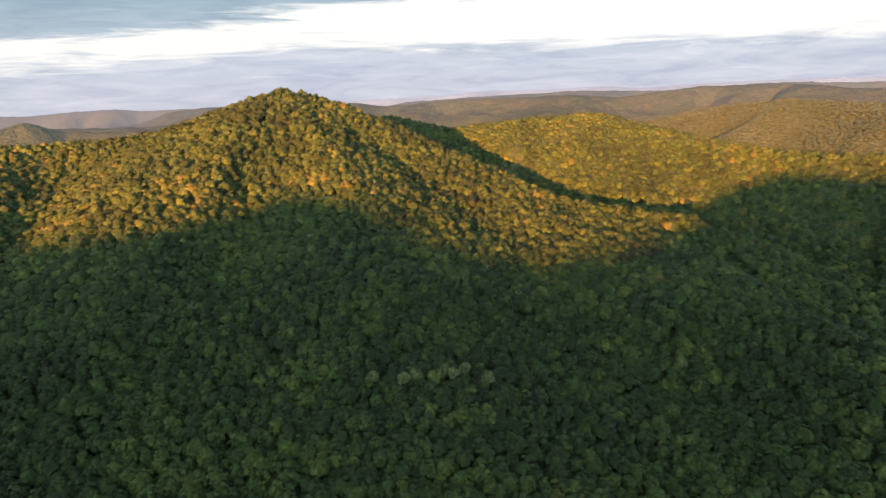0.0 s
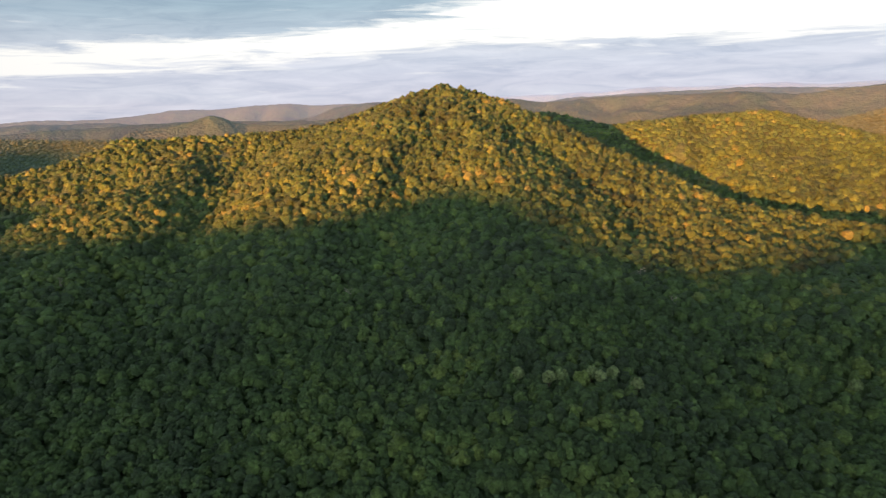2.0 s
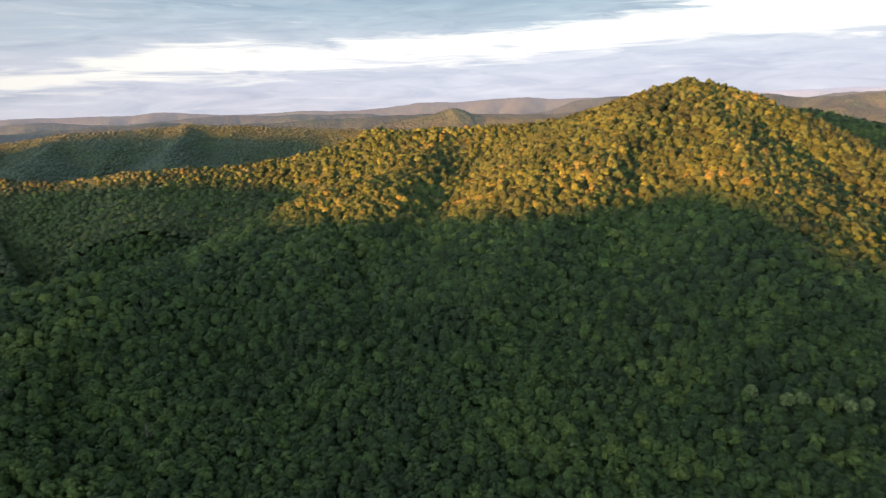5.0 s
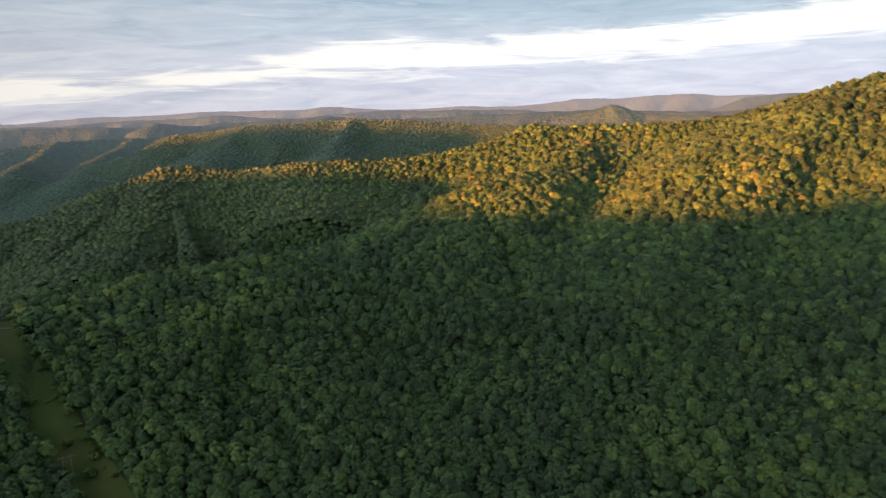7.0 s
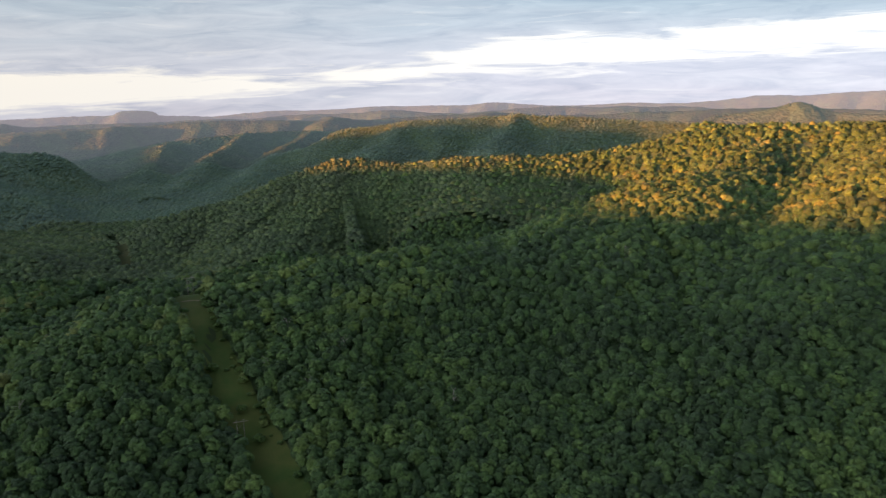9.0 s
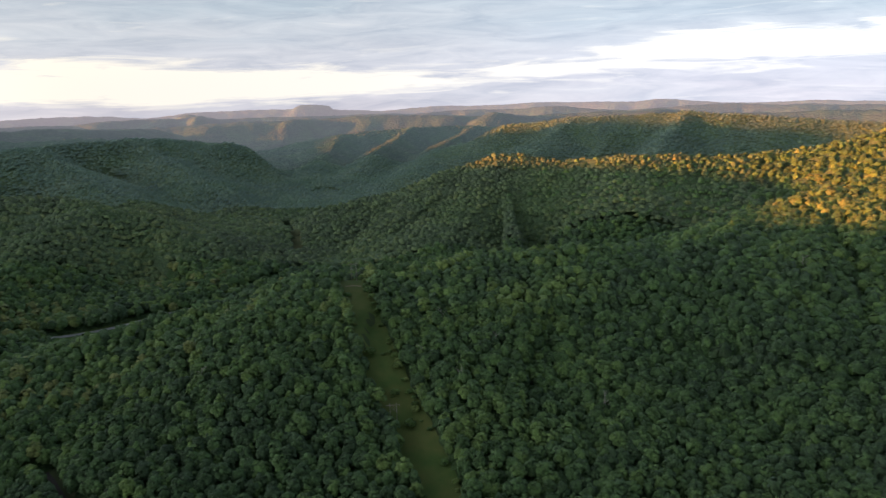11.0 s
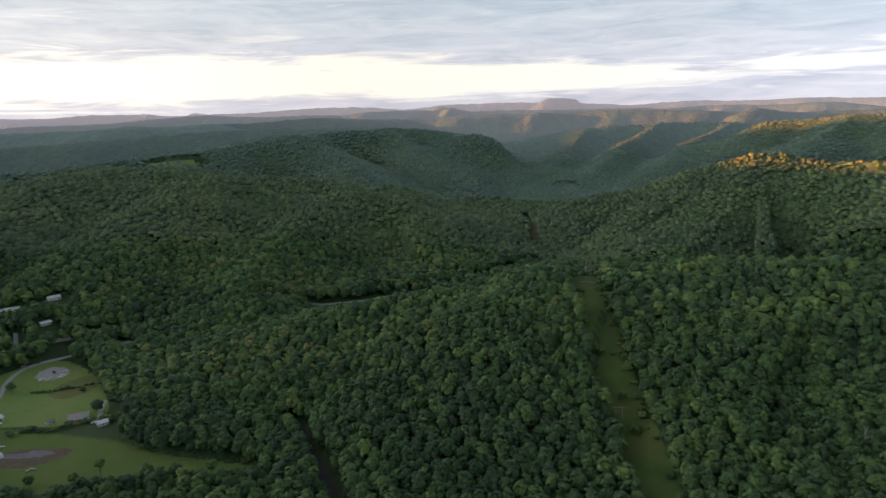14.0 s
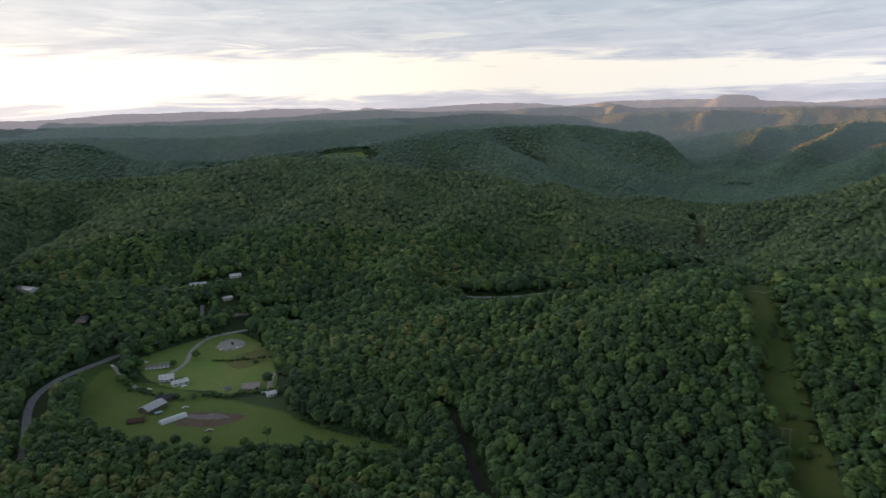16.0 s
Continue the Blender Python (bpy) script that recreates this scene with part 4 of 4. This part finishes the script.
def vehicle(place, turn, paint, label, long=4.8, high=1.6, truck=False):
    car = thing("pickup_truck" if truck else "car", place, turn, label, "truck" if truck else "car", "vehicles parked at the farms")
    bm = bmesh.new()
    prof = [(-.5, .28), (.5, .28), (.5, .5), (.46, .56), (.22, .6), (.12, 1.0), (-.12, 1.0), (-.17, .62), (-.5, .62)] if truck else \
           [(-.5, .25), (.5, .25), (.5, .52), (.45, .6), (.26, .64), (.12, .98), (-.28, 1.0), (-.44, .68), (-.5, .62)]
    sides = [[bm.verts.new((x * long, y, z * high)) for x, z in prof] for y in (-.88, .88)]
    bm.faces.new(sides[0])
    bm.faces.new(sides[1][::-1])
    n = len(prof)
    for i in range(n):
        bm.faces.new((sides[0][i], sides[1][i], sides[1][(i + 1) % n], sides[0][(i + 1) % n]))
    bmesh.ops.recalc_face_normals(bm, faces=bm.faces[:])
    bmesh.ops.bevel(bm, geom=bm.edges[:], offset=0.06, segments=1, affect="EDGES")
    part("body", bm, paint, car)
    for s in (-1, 1):
        part("side_window", box(-.1 * long, s * .9 - .02, .68 * high, .12 * long, s * .9 + .02, .92 * high), GLASS, car)
        for x in (-.32, .32):
            bm = bmesh.new()
            tube(bm, (x * long, s * .72, .34), (x * long, s * .92, .34), .34, .34, 12)
            wheel = part("wheel", bm, RUBBER, car)
            bm = bmesh.new()
            tube(bm, (x * long, s * .90, .34), (x * long, s * .94, .34), .19, .19, 8)
            part("rim", bm, STEEL, wheel)


polytunnel((-433, -273), 143, 19, 6.5)
building("barn", (-447, -297), 163, 17, 10.5, 3.4, 5.6, WOOD, ZINC, "large weathered barn with a galvanised roof", 1, "barn")
building("shed", (-463, -297), 130, 12, 7.5, 2.6, 4.4, WOOD, DARK_ROOF, "dark-roofed equipment shed beside the barn", 1, "shed")
building("mobile_home", (-513, -332), 119, 18.5, 4.8, 2.9, 3.6, WHITE, GREY_ROOF, "long white mobile home in the meadow", 5)
building("farmhouse", (-496, -314), 116, 11, 8, 3.0, 5.2, WHITE, PALE_ROOF, "white farmhouse with a pale metal roof", 3, porch=True)
building("annexe", (-491, -300), 134, 12.5, 6, 2.8, 4.4, WHITE, PALE_ROOF, "white annexe with a pale metal roof", 3)
building("bungalow", (-491, -240), 111, 13, 8.5, 2.8, 5.0, CREAM, TAN_ROOF, "tan-roofed bungalow beside a dark tree", 3, porch=True, chimney=True)
building("garage", (-480, -219), 123, 7, 6, 2.6, 3.8, WHITE, PALE_ROOF, "small white garage with a pale roof", 1, "garage")
building("ruined_shed", (-427, -298), 115, 11, 6.5, 1.8, 3.4, WOOD, RUST, "collapsing shed with a rusty roof", 0, "shed")
building("lean_to", (-441, -289), 130, 4.6, 3.2, 1.6, 2.2, WOOD, TEAL, "small lean-to under a pale teal sheet", 0, "shed")
building("hut", (-486, -258), 141, 5, 4, 2.2, 3.2, CREAM, GREY_ROOF, "small grey-roofed hut at the meadow edge", 1, "shed")
building("roadside_house", (-673, -378), 115, 17, 8, 2.8, 4.6, WHITE, PALE_ROOF, "pale-roofed house in the trees across the lane", 4)
building("roadside_house", (-690, -344), 128, 11, 7, 2.8, 4.4, WHITE, PALE_ROOF, "white house among trees across the valley", 3)
building("roadside_house", (-644, -332), 136, 9, 6, 2.7, 4.0, CREAM, PALE_ROOF, "small pale-roofed house among trees", 2)
building("workshop", (-632, -262), 130, 15, 8, 3, 4.4, WHITE, GREY_ROOF, "grey-roofed workshop beside the gravel yard", 2, "shed")
building("roadside_house", (-556, -428), 20, 13, 8, 2.8, 4.6, CREAM, GREY_ROOF, "grey-roofed house above the road", 3)
building("hillside_house", spot(130.8, 742), 76, 22, 9, 3, 4.6, WHITE, PALE_ROOF, "pale-roofed house on the wooded hillside", 4)
meadow("parking_yard", [(-556, -300), (-574, -310), (-590, -296), (-574, -278)], 0.6, GRAVEL, "gravel yard with parked vehicles", "yard")
SILVER = painted("silver_paint", (0.55, 0.56, 0.58), 0.3, 0.4, 0.08)
BLACK = painted("black_paint", (0.02, 0.02, 0.022), 0.25, 0.0, 0.1)
GLOSS_WHITE = painted("white_paint", (0.80, 0.80, 0.80), 0.3, 0.0, 0.08)
for place, turn, paint, label, truck in (
        ((-487, -294), 129, GLOSS_WHITE, "white van-like car parked by the annexe", False), ((-476, -318), 129, GLOSS_WHITE, "white pickup parked by the drive", True),
        ((-500, -300), 40, GLOSS_WHITE, "white car beside the farmhouse", False), ((-467, -303), 60, SILVER, "silver pickup beside the dark shed", True),
        ((-562, -299), 130, GLOSS_WHITE, "white car in the gravel yard", False), ((-566, -293), 130, SILVER, "silver car in the gravel yard", False),
        ((-570, -287), 130, GLOSS_WHITE, "white pickup in the gravel yard", True), ((-576, -296), 40, BLACK, "black car in the gravel yard", False),
        ((-580, -288), 50, SILVER, "silver pickup in the gravel yard", True), ((-503, -366), 50, GLOSS_WHITE, "white car at the end of the farm drive", False),
        ((-392, -335), 122, GLOSS_WHITE, "white pickup at the roadside", True), ((-483, -226), 100, GLOSS_WHITE, "white car in front of the garage", False),
        ((-640, -300), 20, GLOSS_WHITE, "white car beside the workshop", False), ((-518, -346), 119, GLOSS_WHITE, "white car behind the mobile home", False),
        ((-452, -274), 120, SILVER, "pale car beside the garden plot", False), ((-420, -239), 120, CREAM, "tan pickup in the pasture", True)):
    vehicle(place, turn, paint, label, 5.4 if truck else 4.6, 1.8 if truck else 1.55, truck)


# ---- power-line poles in the cut strip ----
def line_pole(place, turn, tall):
    pole = thing("power_pole", place, turn, "grey wooden two-legged power pole with a crossarm", "power pole", "poles in the cut strip")
    for s in (-1, 1):
        part("leg", tube(bmesh.new(), (s * 2.0, 0, -0.6), (s * 2.0, 0, tall), 0.2, 0.13, 8), POLE_WOOD, pole)
    part("crossarm", box(-4.2, -0.28, tall - 1.3, 4.2, -0.13, tall - 1.02, 0.02), POLE_WOOD, pole, "pale weathered crossarm")
    for s in (-1, 1):
        bm = bmesh.new()
        tube(bm, (s * 2.0, 0.15, tall - 6), (-s * 2.0, 0.15, tall - 2.2), 0.06, 0.06, 5)
        part("brace", bm, POLE_WOOD, pole)
    for x in (-3.9, 0, 3.9):
        bm = bmesh.new()
        for j in range(5):
            tube(bm, (x, -0.2, tall - 1.32 - j * 0.2), (x, -0.2, tall - 1.47 - j * 0.2), 0.13, 0.09, 8)
        part("insulator", bm, CLAY, pole)


line_pole(spot(72.8, 411), 74, 13)
line_pole(spot(75.5, 588), 74, 16)


# ---- single trees, nearest first ----
def tree_meshes(rng, kinds):
    """Trunks with limbs, and crowns of a lobed core under small tufts of leaves; each about 1 m in radius and height."""
    out = []
    core, core_tri = ball(2)
    lump, lump_tri = ball(2)
    for j in range(kinds):
        pts, faces = [core * (0.70 + rng.normal(0, 0.04, (len(core), 1)))], [core_tri]
        for way in bough_ways(rng, 1, 15)[0]:
            size = rng.uniform(0.30, 0.46)
            faces.append(lump_tri + sum(len(p) for p in pts))
            pts.append(way * (1.02 - 0.7 * size) + lump * size * (1 + rng.normal(0, 0.09, (len(lump), 1))))
        crown = sheet("crown", np.concatenate(pts), np.concatenate(faces), LEAF_OWN, True).data
        bm = bmesh.new()
        tube(bm, (0, 0, -0.05), (0.01, 0.0, 0.62), 0.020, 0.013, 7)
        for _ in range(4):
            a = rng.uniform(0, 6.28)
            tube(bm, (0.01, 0, rng.uniform(0.4, 0.6)), (math.cos(a) * 0.16, math.sin(a) * 0.16, rng.uniform(0.66, 0.8)), 0.010, 0.004, 5)
        trunk = bpy.data.meshes.new("trunk")
        bm.to_mesh(trunk)
        bm.free()
        trunk.materials.append(BARK)
        out.append((crown, trunk))
    for ob in [o for o in bpy.data.objects if o.name.startswith("crown") and o.parent is None]:
        bpy.data.objects.remove(ob)
    return out


def plant(kit, x, y, z, tall, r, turn, label, group, material=None):
    tree = new("tree")
    tree.empty_display_size = 0.5
    tree.matrix_basis = pose(x, y, z, 0, 0, turn)
    tagged(tree, label, "tree", group)
    crown = new("crown", kit[0])
    rz = min(r * 1.3, tall * 0.48)
    crown.parent, crown.location, crown.scale = tree, (0, 0, tall - rz), (r * 1.08, r, rz)
    if material:
        crown.material_slots[0].link = "OBJECT"
        crown.material_slots[0].material = material
    trunk = new("trunk", kit[1])
    trunk.parent, trunk.scale = tree, (tall, tall, tall)
    return tree


def single_trees():
    rng = np.random.default_rng(9)
    kits = tree_meshes(rng, 7)
    for i, (x, y, z, tall, r) in enumerate(zip(*NEAR)):
        plant(kits[i % 7], x, y, z, tall, r, rng.uniform(0, 360), "green broadleaf tree in the dense near woods", "trees of the near woods")
    # trees in the open, round the farms and in the pasture
    for x, y, tall, r in ((-502, -231, 9, 4.4), (-540, -312, 8, 3.2), (-398, -122, 13, 3.2), (-405, -190, 14, 2.8), (-520, -322, 6, 3.0), (-402, -205, 7, 2.6), (-392, -160, 10, 3.4),
                          (-508, -345, 8, 3.8), (-487, -336, 7, 3.5), (-480, -343, 8, 3.8), (-494, -350, 7, 3.2), (-540, -258, 3.5, 1.9), (-546, -272, 3.5, 2.0), (-400, -230, 8, 3.0), (-396, -250, 9, 3.2),
                          (-530, -350, 10, 4.0), (-545, -345, 11, 4.2), (-560, -340, 10, 4.0), (-384, -130, 11, 3.6), (-378, -112, 12, 3.4), (-390, -100, 10, 3.5), (-470, -200, 10, 4.0), (-512, -214, 9, 3.8)):
        plant(kits[int(rng.integers(7))], x, y, float(height([x], [y])[0]), tall, r, rng.uniform(0, 360), "lone green tree near the farm buildings", "trees round the farms")
    # the hedge between the meadow and the pasture
    for j in range(34):
        s = j / 33.0
        x, y = -477 + 10 * math.sin(s * 5) + rng.uniform(-4, 4), -338 + 140 * s + rng.uniform(-2, 2)
        if -322 < y < -282 and x < -474:
            continue
        tall = rng.uniform(2.6, 4.6)
        plant(kits[int(rng.integers(7))], x, y, float(height([x], [y])[0]), tall, tall * 0.62, rng.uniform(0, 360), "dark green bush in the hedge below the meadow", "hedge bushes")
    for j in range(11):
        s = j / 10.0
        x, y = -538 - 14 * s + rng.uniform(-1.5, 1.5), -296 + 40 * s
        tall = rng.uniform(1.4, 2.4)
        plant(kits[int(rng.integers(7))], x, y, float(height([x], [y])[0]), tall, tall * 0.8, rng.uniform(0, 360), "low dark bush along the ditch across the meadow", "bushes along the ditch")
    # bushes and saplings that come up in the cut strip
    line = smoothed(STRIP)
    for j in range(64):
        k = int(rng.integers(2, len(line) - 3))
        p, q = line[k], line[k + 1]
        dx, dy = (q - p) / np.hypot(*(q - p))
        # thick along both edges, sparse in the open middle
        off = rng.normal(0, 4) if j % 9 == 0 else (9.5 + rng.normal(0, 1.3)) * (1 if j % 3 else -1)
        x, y = p[0] + dy * off, p[1] - dx * off
        tall = rng.uniform(1.2, 3.2) if j % 2 else rng.uniform(2.5, 6.0)
        plant(kits[int(rng.integers(7))], x, y, float(height([x], [y])[0]), tall, tall * rng.uniform(0.5, 0.75), rng.uniform(0, 360), "yellowish bush at the edge of the grassy cut", "bushes in the cut strip", LEAF_SCRUB)
    # a loose row of paler crowns low on the main slope
    for a, d in ((6.2, 402), (3.6, 397), (2.6, 400), (0.1, 406), (-0.6, 403), (-1.6, 410), (-3.6, 404), (-19.1, 468)):
        x, y = spot(a, d)
        plant(kits[int(rng.integers(7))], x, y, float(height([x], [y])[0]), 18, 3.6, rng.uniform(0, 360), "pale grey-green tree standing above the woods", "pale trees on the slope", LEAF_PALE)


def dead_tree(place, tall, turn, seed):
    rng = np.random.default_rng(seed)
    snag = thing("dead_tree", place, turn, "bare grey dead tree among the green crowns", "tree", "dead trees")
    part("trunk", tube(bmesh.new(), (0, 0, -0.3), (0.3, 0.1, tall), 0.28, 0.06, 7), DEADWOOD, snag)
    for j in range(9):
        a, z = rng.uniform(0, 6.28), tall * rng.uniform(0.5, 0.92)
        r = rng.uniform(1.6, 3.4)
        end = (math.cos(a) * r, math.sin(a) * r, z + rng.uniform(0.8, 2.4))
        bm = tube(bmesh.new(), (0.2, 0, z), end, 0.11, 0.03, 5)
        for _ in range(3):
            b_ = a + rng.uniform(-0.9, 0.9)
            tube(bm, tuple(0.6 * q + 0.4 * p for q, p in zip(end, (0.2, 0, z))), (end[0] + math.cos(b_) * 1.3, end[1] + math.sin(b_) * 1.3, end[2] + rng.uniform(0, 1.4)), 0.05, 0.02, 4)
        part("limb", bm, DEADWOOD, snag)


DEADWOOD = painted("bleached_wood", (0.42, 0.39, 0.36), 0.9, grain=0.3)
single_trees()
for j, (a, d, tall) in enumerate(((70.2, 455, 17), (68.5, 500, 17), (66.9, 430, 16), (64.0, 470, 17), (-3.5, 560, 17), (-6.0, 520, 17), (20.0, 520, 17), (41.0, 600, 17), (93.0, 500, 16), (88.0, 470, 16), (55.0, 420, 17), (12.5, 610, 17))):
    dead_tree(spot(a, d), tall, 40.0 * j, j)
